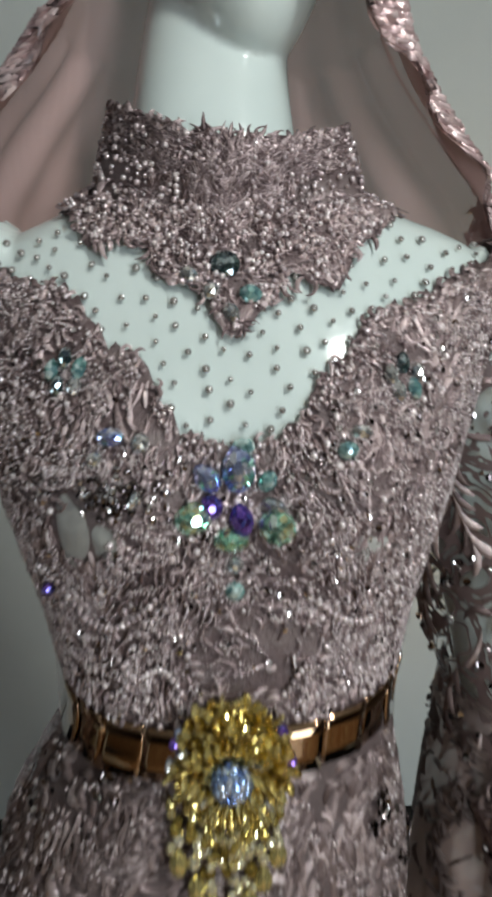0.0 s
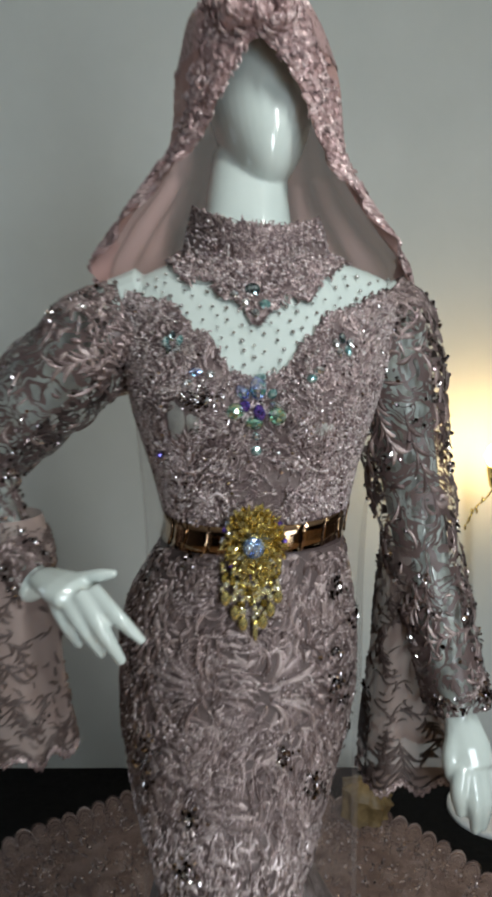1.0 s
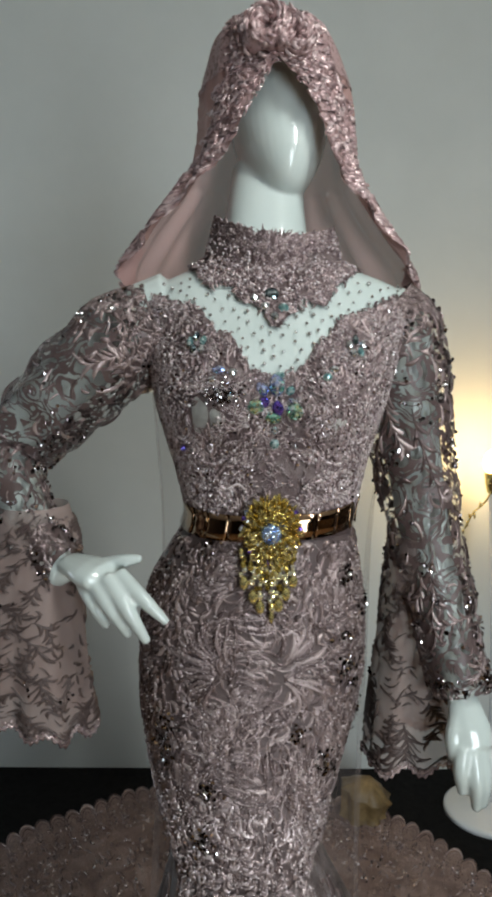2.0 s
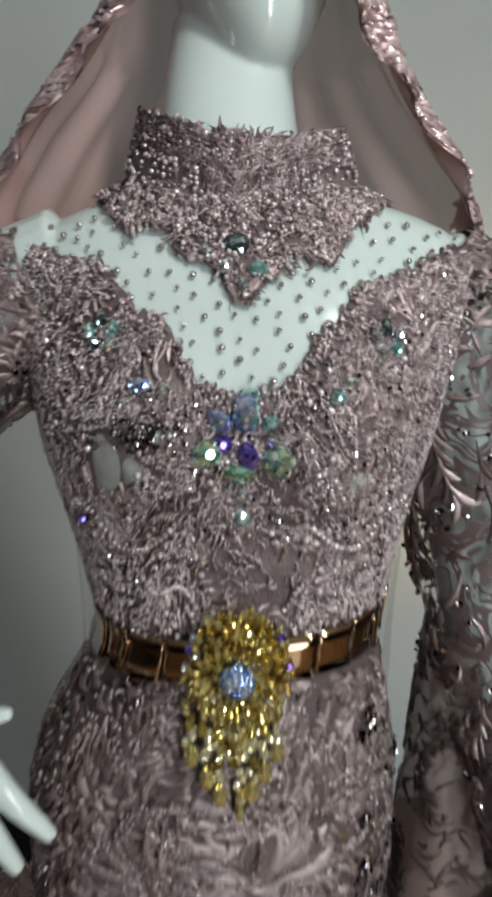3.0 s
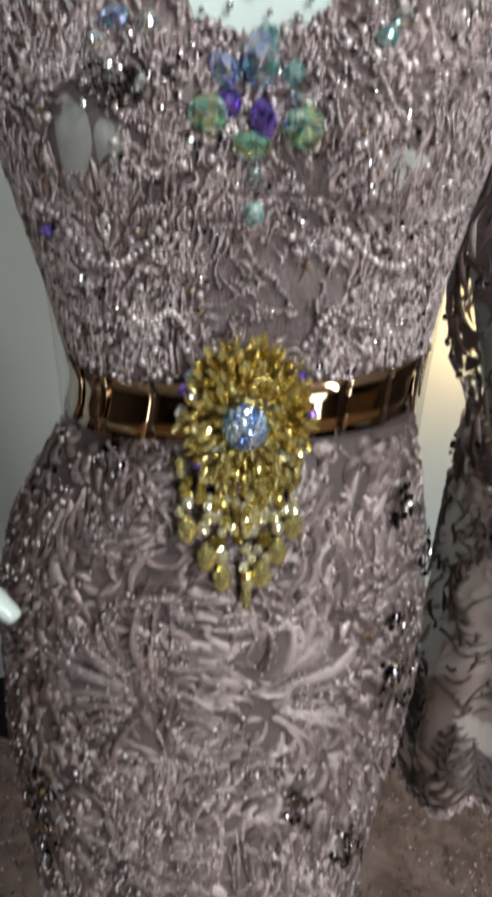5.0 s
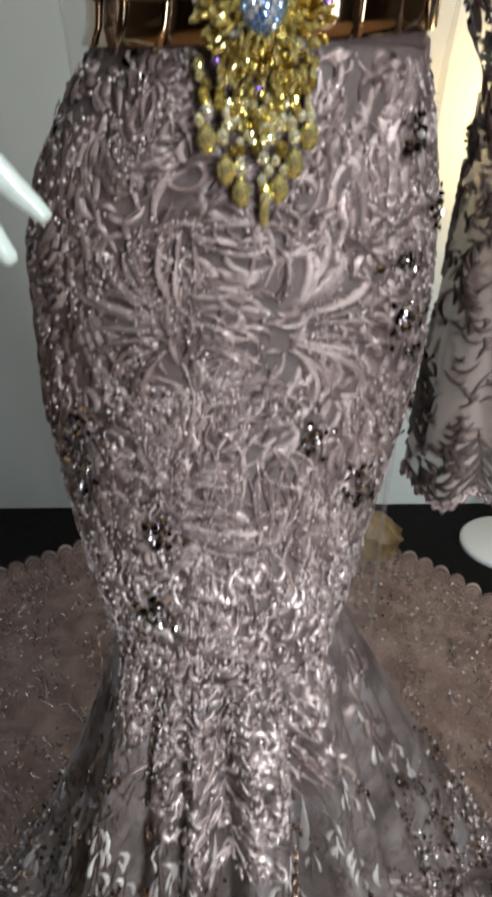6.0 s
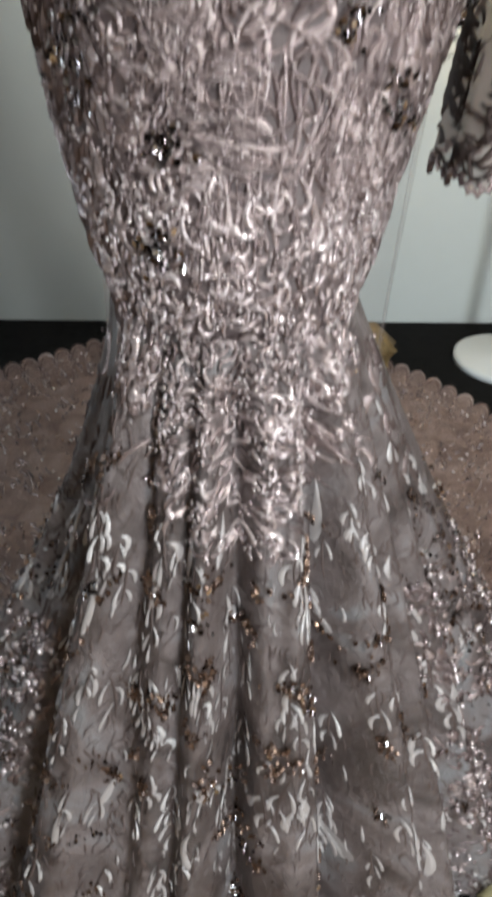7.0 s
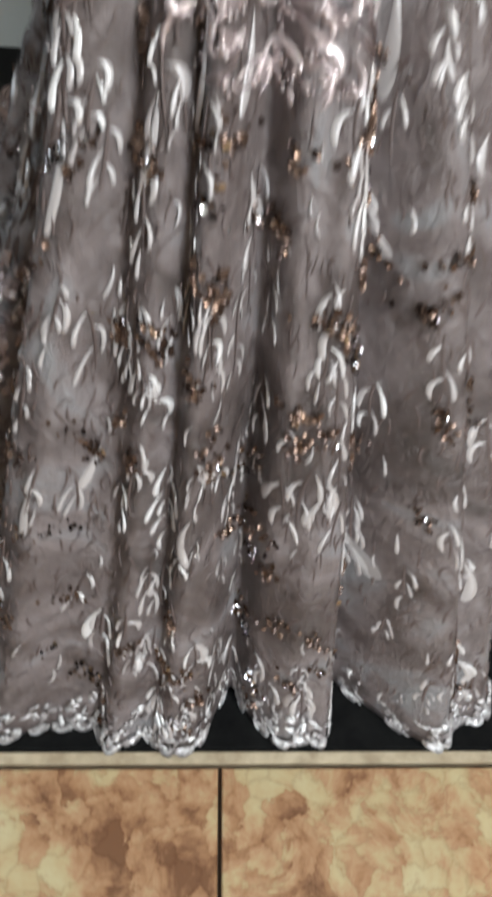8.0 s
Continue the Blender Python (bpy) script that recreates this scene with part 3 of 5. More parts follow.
FINGERS = [
    ((-0.1834, -0.118, 1.1659), (-0.1522, -0.14, 1.1422), (-0.1234, -0.142, 1.1132), 0.0105),
    ((-0.1979, -0.122, 1.1619), (-0.1706, -0.144, 1.1304), (-0.1475, -0.142, 1.0888), 0.0112),
    ((-0.2157, -0.118, 1.1565), (-0.1914, -0.138, 1.1295), (-0.1701, -0.136, 1.0945), 0.0108),
    ((-0.2313, -0.108, 1.1503), (-0.2146, -0.124, 1.1283), (-0.199, -0.124, 1.1006), 0.0098),
    ((-0.2046, -0.092, 1.1716), (-0.1783, -0.102, 1.1788), (-0.159, -0.104, 1.1821), 0.0095),
    ((0.269, -0.055, 0.905), (0.263, -0.064, 0.880), (0.268, -0.060, 0.846), 0.0121),
    ((0.281, -0.056, 0.900), (0.284, -0.068, 0.865), (0.287, -0.062, 0.824), 0.0123),
    ((0.292, -0.050, 0.900), (0.297, -0.062, 0.865), (0.297, -0.057, 0.826), 0.0121),
    ((0.302, -0.042, 0.905), (0.307, -0.052, 0.872), (0.304, -0.050, 0.842), 0.0110),
    ((0.268, -0.030, 0.948), (0.256, -0.046, 0.918), (0.256, -0.052, 0.890), 0.0121),
]
mannequin()

# ---- the gown ----
gown = thing("evening_gown", "mauve mermaid gown with beaded lace bodice and long train", "gown", (KC[0], KC[1], 0.0))
NECKLINE = [(-0.20, 1.545), (-0.165, 1.525), (-0.142, 1.511), (-0.118, 1.499), (-0.090, 1.497), (-0.074, 1.478), (-0.064, 1.463), (-0.046, 1.459), (-0.036, 1.440), (-0.030, 1.427), (-0.018, 1.413),
            (0.004, 1.406), (0.026, 1.410), (0.041, 1.420), (0.053, 1.438), (0.071, 1.456), (0.082, 1.474), (0.096, 1.484), (0.120, 1.488), (0.143, 1.502), (0.172, 1.512), (0.21, 1.535)]
NX, NZ = np.array([p[0] for p in NECKLINE]), np.array([p[1] for p in NECKLINE])


def neck_z(x):
    return float(np.interp(x, NX, NZ))


def neck_top(th):
    if math.sin(th) > 0.12:
        return 1.50
    z = 1.45
    for _ in range(14):
        z = 0.5 * z + 0.5 * min(1.512, neck_z(body(th, z)[0]))
    return z


def make_bodice():
    n, rows = 220, 40
    verts = []
    tops = []
    for j in range(n):
        th = 2 * math.pi * j / n
        tops.append(neck_top(th) + 0.005 * abs(math.sin(j * 1.1)) + 0.003 * math.sin(j * 2.7))
    for i in range(rows):
        for j in range(n):
            z = 1.205 + (tops[j] - 1.205) * i / (rows - 1)
            verts.append(body(2 * math.pi * j / n, z, 0.0045))
    ob = mesh_part("bodice", verts, grid_faces(rows, n, True), BODICE, gown, "mauve lace bodice with a deep V neckline")
    thicken(ob, 0.003)


make_bodice()


def make_skirt():
    n, rows = 144, 50
    verts = [body(2 * math.pi * j / n, 1.232 + (KNEE - 1.232) * i / (rows - 1), 0.003) for i in range(rows) for j in range(n)]
    thicken(mesh_part("skirt", verts, grid_faces(rows, n, True), CLOTH, gown, "fitted mauve skirt with raised scroll embroidery"), 0.002, 1.0)
    n, rows = 440, 70
    verts = [flare(2 * math.pi * j / n, i / (rows - 1)) for i in range(rows) for j in range(n)]
    ob = thicken(mesh_part("train", verts, grid_faces(rows, n, True), FLARECLOTH, gown, "flared folded skirt that spreads into a train"), 0.002, 1.0)
    ob.data.materials.append(TRAINCLOTH)
    for face in ob.data.polygons:
        at = face.center
        if at.y > 0.10 and at.z < 0.06:
            face.material_index = 1


make_skirt()

COLLAR_LOW = [(-0.13, 1.556), (-0.104, 1.560), (-0.086, 1.548), (-0.077, 1.530), (-0.060, 1.528), (-0.042, 1.531), (-0.038, 1.514), (-0.032, 1.505), (-0.019, 1.503), (-0.007, 1.489), (0.007, 1.470),
              (0.021, 1.489), (0.036, 1.497), (0.045, 1.507), (0.055, 1.504), (0.071, 1.503), (0.086, 1.529), (0.100, 1.543), (0.118, 1.553), (0.14, 1.555)]
CX, CZ = np.array([p[0] for p in COLLAR_LOW]), np.array([p[1] for p in COLLAR_LOW])


def collar_chart(th, v, off=0.0):
    """The lace collar; v from 0 at its free upper edge to 1 at its lower points."""
    top = 1.612 - 0.024 * max(0.0, -math.sin(th)) ** 2 - 0.008 * math.cos(th)
    wide = 0.016 * max(0.0, min(1.0, v))
    ring = (0.009 + (0.080 + wide + off) * math.cos(th), 0.026 + (0.067 + 0.6 * wide + off) * math.sin(th))
    z = 1.53
    for _ in range(8):
        z = 0.5 * z + 0.5 * (float(np.interp(body(th, z)[0], CX, CZ)) if math.sin(th) < 0.1 else 1.545)
    zz = top + (z - top) * v
    bx, by, _ = body(th, zz, 0.006 + off)
    k = min(1.0, max(0.0, (zz - 1.535) / 0.045))
    k = k * k * (3 - 2 * k)
    r_b, r_r = math.hypot(bx - 0.009, by - 0.026), math.hypot(ring[0] - 0.009, ring[1] - 0.026)
    if r_b > r_r:
        k *= 0.55 if zz < 1.575 else 1.0
    return (bx + (ring[0] - bx) * k, by + (ring[1] - by) * k, zz)


def make_collar():
    n, rows = 160, 18
    verts = []
    for i in range(rows):
        for j in range(n):
            th = 2 * math.pi * j / n
            v = i / (rows - 1)
            wob = 0.05 * math.sin(j * 1.31) * (1 - v) ** 4 + 0.07 * math.sin(j * 0.9) * v**5
            verts.append(collar_chart(th, v + wob))
    thicken(mesh_part("collar", verts, grid_faces(rows, n, True), BODICE, gown, "stand-up beaded lace collar with pointed edge"), 0.002, 1.0)
    cords, beads = Heap(), Heap()
    flat = lambda u, v, off: collar_chart(-math.pi / 2 + u / 0.075, v / 0.11, off)
    for _ in range(2300):
        u, v = random.uniform(-0.20, 0.20), random.uniform(0.0, 0.108)
        if random.random() < 0.45:
            u, v = random.gauss(0, 0.045), random.uniform(0.0, 0.060)
        if abs(u) < 0.10 and v > 0.050:
            continue
        stroke(cords, flat, arc(u, v, random.uniform(0, 6.3), random.uniform(0.008, 0.017), random.uniform(-3.6, 3.6), 7), random.uniform(0.0008, 0.0017), 0.0028)
    placed = 0
    while placed < 900:
        x, z = random.uniform(-0.10, 0.11), random.uniform(1.472, 1.560)
        if z < float(np.interp(x, CX, CZ)) - 0.001:
            continue
        placed += 1
        curl = arc(x, z, random.uniform(0, 6.3), random.uniform(0.008, 0.016), random.choice((-1, 1)) * random.uniform(1.0, 3.8), 7)
        lift = 0.0065 + 0.16 * max(0.0, z - 1.535)
        stroke(cords, front, curl, random.uniform(0.0008, 0.0017), 0.0030, lift)
        if placed % 2 == 0:
            bead(beads, front(x, z, lift + 0.0025), random.choice((0.0010, 0.0014, 0.0019, 0.0024)))
    # leaves that hang below and stand above the edges
    for k in range(170):
        u = -0.2 + 0.4 * k / 169
        stroke(cords, flat, arc(u, 0.102, math.pi / 2 + random.uniform(-0.9, 0.9), random.uniform(0.006, 0.016), random.uniform(-1.0, 1.0)), random.uniform(0.0016, 0.0030), 0.0024)
        stroke(cords, flat, arc(u, 0.012, -math.pi / 2 + random.uniform(-0.8, 0.8), random.uniform(0.010, 0.018), random.uniform(-1.0, 1.0)), random.uniform(0.0016, 0.0030), 0.0024)
    for _ in range(170):
        bead(beads, flat(random.gauss(0, 0.045), random.uniform(0.045, 0.112), 0.0026), random.uniform(0.0011, 0.0026))
    for _ in range(360):
        bead(beads, flat(random.uniform(-0.2, 0.2), random.uniform(0.0, 0.112), 0.0024), random.uniform(0.0011, 0.0025))
    cords.done("collar_embroidery", THREAD, gown, "raised rose thread leaves on the collar")
    beads.done("collar_beading", GLASSBEAD, gown, "small rose-silver glass beads")


make_collar()


# dense cord and bead work on the bodice
def make_bodice_work():
    cords, beads, bugles = Heap(), Heap(), Heap()
    count = 0
    while count < 5600:
        u, z = random.uniform(-0.235, 0.235), random.uniform(1.236, 1.52)
        x = around(u, z)[0]
        if z > neck_z(x) + 0.002:
            continue
        # bare ovals of net at the bust, plainer centre panel over the waist
        if ((x + 0.079) / 0.017) ** 2 + ((z - 1.361) / 0.027) ** 2 < 1 or (((x - 0.012) / 0.040) ** 2 + ((z - 1.275) / 0.034) ** 2 < 1 + 0.6 * noise.noise((x * 60, z * 60, 2.0)) and random.random() < 0.55):
            continue
        if ((x - 0.080) / 0.013) ** 2 + ((z - 1.350) / 0.009) ** 2 < 1 and random.random() < 0.8:
            continue
        if z > neck_z(x) - 0.009 and random.random() < 0.7:
            continue
        flow = math.pi / 2 + math.copysign(0.5, u) + 3.0 * noise.noise((u * 30, z * 30, 3.0))
        curl = arc(u, z, flow + random.uniform(-0.5, 0.5), random.uniform(0.008, 0.021), random.uniform(-3.4, 3.4), 7)
        if any(cz > neck_z(around(cu, cz)[0]) + 0.003 for cu, cz in curl):
            continue
        stroke(cords, around, curl, random.uniform(0.0006, 0.0012), random.uniform(0.0016, 0.0030), 0.0058)
        if count % 5 < 2:
            small = random.uniform(0.0007, 0.0011)
            for cu, cz in curl[1:]:
                bead(beads, around(cu, cz, 0.0082), small)
        count += 1
        if count % 3 == 0:
            p = around(u + random.uniform(-0.004, 0.004), z + random.uniform(-0.004, 0.004), 0.0072)
            bead(beads, p, random.choice((0.0010, 0.0013, 0.0017, 0.0022, 0.0027)))
        if count % 6 == 0:
            n = normal_of(around, u, z)
            sequin(bugles, around(u, z, 0.008), n + Vector((random.gauss(0, 0.45), random.gauss(0, 0.3), random.gauss(0, 0.45))), random.uniform(0.0012, 0.0022))
    # two swags of small stones under the bust
    for side in (-1, 1):
        for k in range(22):
            f = k / 21
            x = 0.006 + side * (0.046 + 0.066 * f)
            z = 1.318 - 0.018 * math.sin(math.pi * min(1, f * 1.25)) + 0.030 * max(0, f - 0.55)
            bead(beads, front(x, z, 0.0085), 0.0027)
        for k in range(16):
            f = k / 15
            bead(beads, front(0.006 + side * (0.030 + 0.035 * f), 1.262 + 0.020 * f + 0.008 * math.sin(f * 6), 0.0085), 0.0024)
    # knotted beads along the neckline
    for k in range(240):
        x = -0.15 + 0.31 * random.random()
        z = neck_z(x) - random.uniform(-0.003, 0.008)
        bead(beads, front(x, z, 0.0075), random.uniform(0.0010, 0.0020))
        stroke(cords, front, arc(x, z, random.uniform(0, 6.3), random.uniform(0.007, 0.011), random.choice((-1, 1)) * random.uniform(2.0, 4.0), 7), 0.0011, 0.0022, 0.0058)
    cords.done("bodice_embroidery", THREAD, gown, "dense raised rose thread embroidery")
    beads.done("bodice_beading", GLASSBEAD, gown, "scattered rose-silver beads and stone swags")
    bugles.done("bodice_sequin_work", SEQUIN, gown, "tiny mirror sequins")


make_bodice_work()


def net_inset(x, z, rx, rz):
    verts, faces = [front(x, z, 0.0062)], []
    for ring in (0.5, 1.0):
        for k in range(28):
            a = 2 * math.pi * k / 28
            w = ring * (1 + 0.15 * math.sin(3 * a + 1))
            verts.append(front(x + rx * w * math.cos(a), z + rz * w * math.sin(a), 0.0062 if ring < 1 else 0.0045))
    faces += [(0, 1 + k, 1 + (k + 1) % 28) for k in range(28)] + [(1 + k, 29 + k, 29 + (k + 1) % 28, 1 + (k + 1) % 28) for k in range(28)]
    mesh_part("net_inset", verts, faces, NET, gown, "pale bare net between the lace")


net_inset(-0.083, 1.360, 0.010, 0.024)
net_inset(-0.062, 1.357, 0.009, 0.013)
net_inset(0.080, 1.350, 0.014, 0.010)


# pearls sewn on the net over the bare chest
def make_pearls():
    me = bpy.data.meshes.new("pearl")
    me.from_pydata([tuple(c) for c in BALL2_V], [], BALL2_F)
    me.polygons.foreach_set("use_smooth", [True] * len(me.polygons))
    me.materials.append(PEARL)
    placed = []
    tries = 0
    while len(placed) < 104 and tries < 6000:
        tries += 1
        x = random.uniform(-0.165, 0.172)
        low = neck_z(x)
        high = float(np.interp(x, CX, CZ)) if -0.10 < x < 0.115 else 1.532
        z = random.uniform(low + 0.005, max(low + 0.006, high - 0.002))
        p = Vector(front(x, z, 0.0040))
        if z > high or any((p - q).length < 0.0125 for q in placed):
            continue
        placed.append(p)
        ob = new("pearl", me)
        r = random.choice((0.0017, 0.0021, 0.0026))
        ob.matrix_world = Matrix.Translation(p) @ Matrix.Diagonal((r, r, r, 1))
        ob.parent = gown
        ob.matrix_parent_inverse = Matrix.Translation(-gown.location)


make_pearls()


def stone(parent, name, at, off, rx, ry, h, mat, spin=0.0, teardrop=0.0, tilt=(0, 0, 0), label=""):
    if parent is not gown:
        at, rx, ry, h = (0.008 + (at[0] - 0.008) * 0.88, at[1] + 0.001), rx * 1.12, ry * 1.12, h * 1.3
    p = front(at[0], at[1], off)
    n = normal_of(front, at[0], at[1]) + Vector(tilt)
    return mesh_part(name, *gem_shape(p, n, rx, ry, h, spin, teardrop), mat, parent, label, smooth=False)


def make_stones():
    # the large flower of stones at the foot of the neckline
    setting = Heap()
    for k in range(60):
        a = random.uniform(0, 6.3)
        r = random.uniform(0, 0.026)
        bead(setting, front(0.008 + r * math.cos(a), 1.380 + r * math.sin(a), 0.006), 0.0022)
    br = setting.done("brooch", GLASSBEAD, gown, "flower brooch of aurora stones at the neckline", kind="")
    stone(br, "stone", (0.009, 1.398), 0.010, 0.0085, 0.0125, 0.006, SKYC, 0.0, 0.25, label="sky-blue pear stone")
    stone(br, "stone", (-0.010, 1.393), 0.009, 0.0060, 0.0085, 0.005, SKYC, 0.7, 0.3)
    stone(br, "stone", (0.026, 1.391), 0.009, 0.0045, 0.0055, 0.004, TEALC, -0.6)
    stone(br, "stone", (0.012, 1.409), 0.009, 0.0060, 0.0045, 0.004, TEALC, 0.2)
    stone(br, "stone", (-0.018, 1.372), 0.010, 0.0095, 0.0080, 0.006, GREENC, 0.3, label="sea-green round stone")
    stone(br, "stone", (-0.008, 1.377), 0.009, 0.0065, 0.0060, 0.005, VIOLETC, 0.9, label="deep violet stone")
    stone(br, "stone", (0.010, 1.370), 0.011, 0.0060, 0.0085, 0.005, VIOLETC, 0.2, 0.2)
    stone(br, "stone", (0.031, 1.366), 0.010, 0.0095, 0.0090, 0.006, GREENC, -0.5)
    stone(br, "stone", (0.030, 1.378), 0.010, 0.0070, 0.0035, 0.004, CLEARC, -0.4)
    stone(br, "stone", (0.004, 1.358), 0.010, 0.0090, 0.0065, 0.006, GREENC, 0.0)
    stone(br, "stone", (0.006, 1.343), 0.008, 0.0048, 0.0048, 0.004, CLEARC, 0.0)
    stone(br, "stone", (0.006, 1.326), 0.008, 0.0050, 0.0055, 0.004, TEALC, 0.3)
    # scattered flowers of stones
    for at, mats in (((-0.085, 1.450), (TEALC, DEEPC, TEALC, DEEPC, CLEARC)), ((0.103, 1.446), (CLEARC, DEEPC, CLEARC, CLEARC, TEALC))):
        for k, mat in enumerate(mats):
            a = k * 2 * math.pi / 5 + 0.4
            stone(gown, "stone", (at[0] + 0.0085 * math.cos(a), at[1] + 0.0085 * math.sin(a)), 0.009, 0.0042, 0.0068, 0.004, mat, 0, 0.2, (random.gauss(0, 0.2), 0, random.gauss(0, 0.2)))
    for x, z, rx, ry, mat in ((-0.058, 1.417, 0.0085, 0.0055, SKYC), (-0.042, 1.414, 0.0055, 0.0060, CLEARC), (-0.066, 1.405, 0.0050, 0.0045, CLEARC), (0.066, 1.409, 0.0060, 0.0050, TEALC),
                              (0.074, 1.418, 0.0068, 0.0045, CLEARC), (-0.017, 1.507, 0.0062, 0.0055, CLEARC), (0.004, 1.513, 0.0095, 0.0090, DEEPC), (-0.004, 1.497, 0.0058, 0.0052, CLEARC), (0.018, 1.495, 0.0068, 0.0062, TEALC),
                              (0.007, 1.484, 0.0050, 0.0070, CLEARC), (-0.045, 1.385, 0.003, 0.0055, CLEARC), (-0.100, 1.318, 0.004, 0.004, VIOLETC)):
        stone(gown, "stone", (x, z), 0.0095, rx, ry, 0.0045, mat, random.uniform(-0.8, 0.8), 0.15, (random.gauss(0, 0.15), 0, random.gauss(0, 0.15)))
    # a patch of close-set violet and silver stones
    patch = Heap()
    for _ in range(70):
        x, z = random.gauss(-0.052, 0.012), random.gauss(1.388, 0.006)
        patch.add(*gem_shape(front(x, z, 0.0085), normal_of(front, x, z) + Vector((random.gauss(0, 0.4), 0, random.gauss(0, 0.4))), 0.0018, 0.0026, 0.002, random.uniform(0, 3)))
    patch.done("stone_patch", SEQUIN, gown, "patch of close-set dark and silver stones", smooth=False)


make_stones()


def whole(u, z, off=0.0):
    """Fitted skirt above the knee, flare below it."""
    if z >= KNEE:
        return around(u, z, off + 0.003)
    return flare(-math.pi / 2 + u / 0.135, (KNEE - z) / 0.74, off)


def local_chart(u, v):
    """The flare round one of its points, with true lengths across as well as down."""
    p = flare_chart(u, v)
    q1, q2 = Vector(flare_chart(u - 0.004, v)), Vector(flare_chart(u + 0.004, v))
    spread = min(1.15, 0.008 / max(0.004, (q2 - q1).length))
    return lambda a, b, off: flare_chart(u + a * spread, v + b, off)


# scroll embroidery on the fitted skirt
def make_skirt_work():
    cords, beads, seq = Heap(), Heap(), Heap()
    for side in (-1, 1):
        mx = -0.021

        def put(x, z, ang, length, bend, w=0.0026, hgt=0.0042, n=9, hook=0.0):
            pts = arc(x, z, ang, length, bend, n)
            if hook:
                pts, a = [(x, z)], ang - bend / 2
                for k in range(n - 1):
                    a += bend / n + hook * (k / n) ** 4
                    pts.append((pts[-1][0] + math.cos(a) * length / n, pts[-1][1] + math.sin(a) * length / n))
            stroke(cords, front, [(mx + side * (px - mx), pz) for px, pz in pts], w, hgt, 0.004)
            for px, pz in pts[2:-1:2]:
                bead(beads, front(mx + side * (px - mx), pz, 0.008), 0.0010)

        # palmette: hooked plumes that fan outward from a root beside the middle
        for k in range(14):
            a = math.radians(-64 + 156 * k / 13 + random.uniform(-5, 5))
            length = (0.080 - 0.020 * abs(k - 6) / 7) * random.uniform(0.82, 1.10)
            hook = (1.1 if k > 5 else -1.1) * random.uniform(0.6, 1.5)
            root = (mx + 0.030 + 0.014 * math.cos(a) + random.uniform(-0.004, 0.008), 1.035 + 0.014 * math.sin(a) + random.uniform(-0.005, 0.005))
            put(*root, a, length, (k - 6) * 0.17, random.uniform(0.0024, 0.0040), random.uniform(0.005, 0.008), 14, hook)
            put(root[0] + 0.003, root[1] + 0.003, a + 0.10, length * 0.66, (k - 6) * 0.19, 0.0017, 0.0035)
            # short beaded leaves that fill the gaps between two plumes
            f = random.uniform(0.35, 0.85)
            put(root[0] + f * length * math.cos(a + 0.10), root[1] + f * length * math.sin(a + 0.10), a + random.uniform(-0.9, 0.9), random.uniform(0.012, 0.024), random.uniform(-2.0, 2.0), 0.0022, 0.0045, 7)
        # S scrolls beside the middle line
        for z, a, length, bend in ((1.115, -1.9, 0.075, -1.6), (1.105, -1.0, 0.06, -2.4), (1.02, -1.75, 0.07, 1.2), (1.0, -1.2, 0.05, 2.6), (0.985, -0.6, 0.05, -2.8), (0.965, -1.8, 0.05, 2.0),
                                    (0.955, -1.1, 0.055, -1.9), (0.935, -1.5, 0.06, 1.0), (0.925, -0.9, 0.045, -2.4), (0.89, -1.7, 0.08, 0.7), (0.885, -1.3, 0.07, -0.8), (0.84, -1.6, 0.06, 0.6)):
            for g in range(3):
                put(mx + 0.010 + 0.010 * g + random.uniform(0, 0.004), z - 0.004 * g, a + 0.12 * g, length * (1 - 0.12 * g), bend, 0.0024, 0.004)
        # rosettes
        for x, z, r in ((0.070, 1.085, 0.016), (0.052, 0.985, 0.017), (0.085, 0.965, 0.014), (0.040, 0.915, 0.013), (0.028, 1.135, 0.012), (0.060, 0.88, 0.013)):
            for k in range(7):
                a = k * 2 * math.pi / 7
                put(x + 0.3 * r * math.cos(a), z + 0.3 * r * math.sin(a), a, r, 1.3, 0.0028, 0.0034, 6)
        # long lines that run down to the knee
        for k in range(26):
            x = random.uniform(0.0, 0.085)
            put(mx + x, random.uniform(0.85, 0.95), -math.pi / 2 + random.uniform(-0.35, 0.25) - x * 2, random.uniform(0.03, 0.075), random.uniform(-0.9, 0.9), 0.0019, 0.003)
    # finer cords between, thinner at the sides
    count = 0
    while count < 3300:
        u, z = random.uniform(-0.24, 0.24), random.uniform(0.555, 1.20)
        if z < 0.80 and abs(u - 0.006) > 0.012 + 0.58 * (z - 0.555) + 0.02 * noise.noise((z * 40, u * 40, 1.0)) and (z < 0.62 or random.random() < 0.90):
            continue
        if z < 0.87 and random.random() < 0.70:
            continue
        if noise.noise((u * 20, z * 20, 9.0)) < -0.25 and random.random() < 0.8:
            continue
        x = around(u, z)[0] + 0.010
        if ((abs(x + 0.011) - 0.070) / 0.062) ** 2 + ((z - 1.048) / 0.065) ** 2 < 1 and random.random() < 0.45:
            continue
        count += 1
        flow = -math.pi / 2 + 3.4 * noise.noise((abs(u + 0.02) * 13, z * 13, 5.0)) + random.gauss(0, 0.22)
        if u < 0:
            flow = math.pi - flow
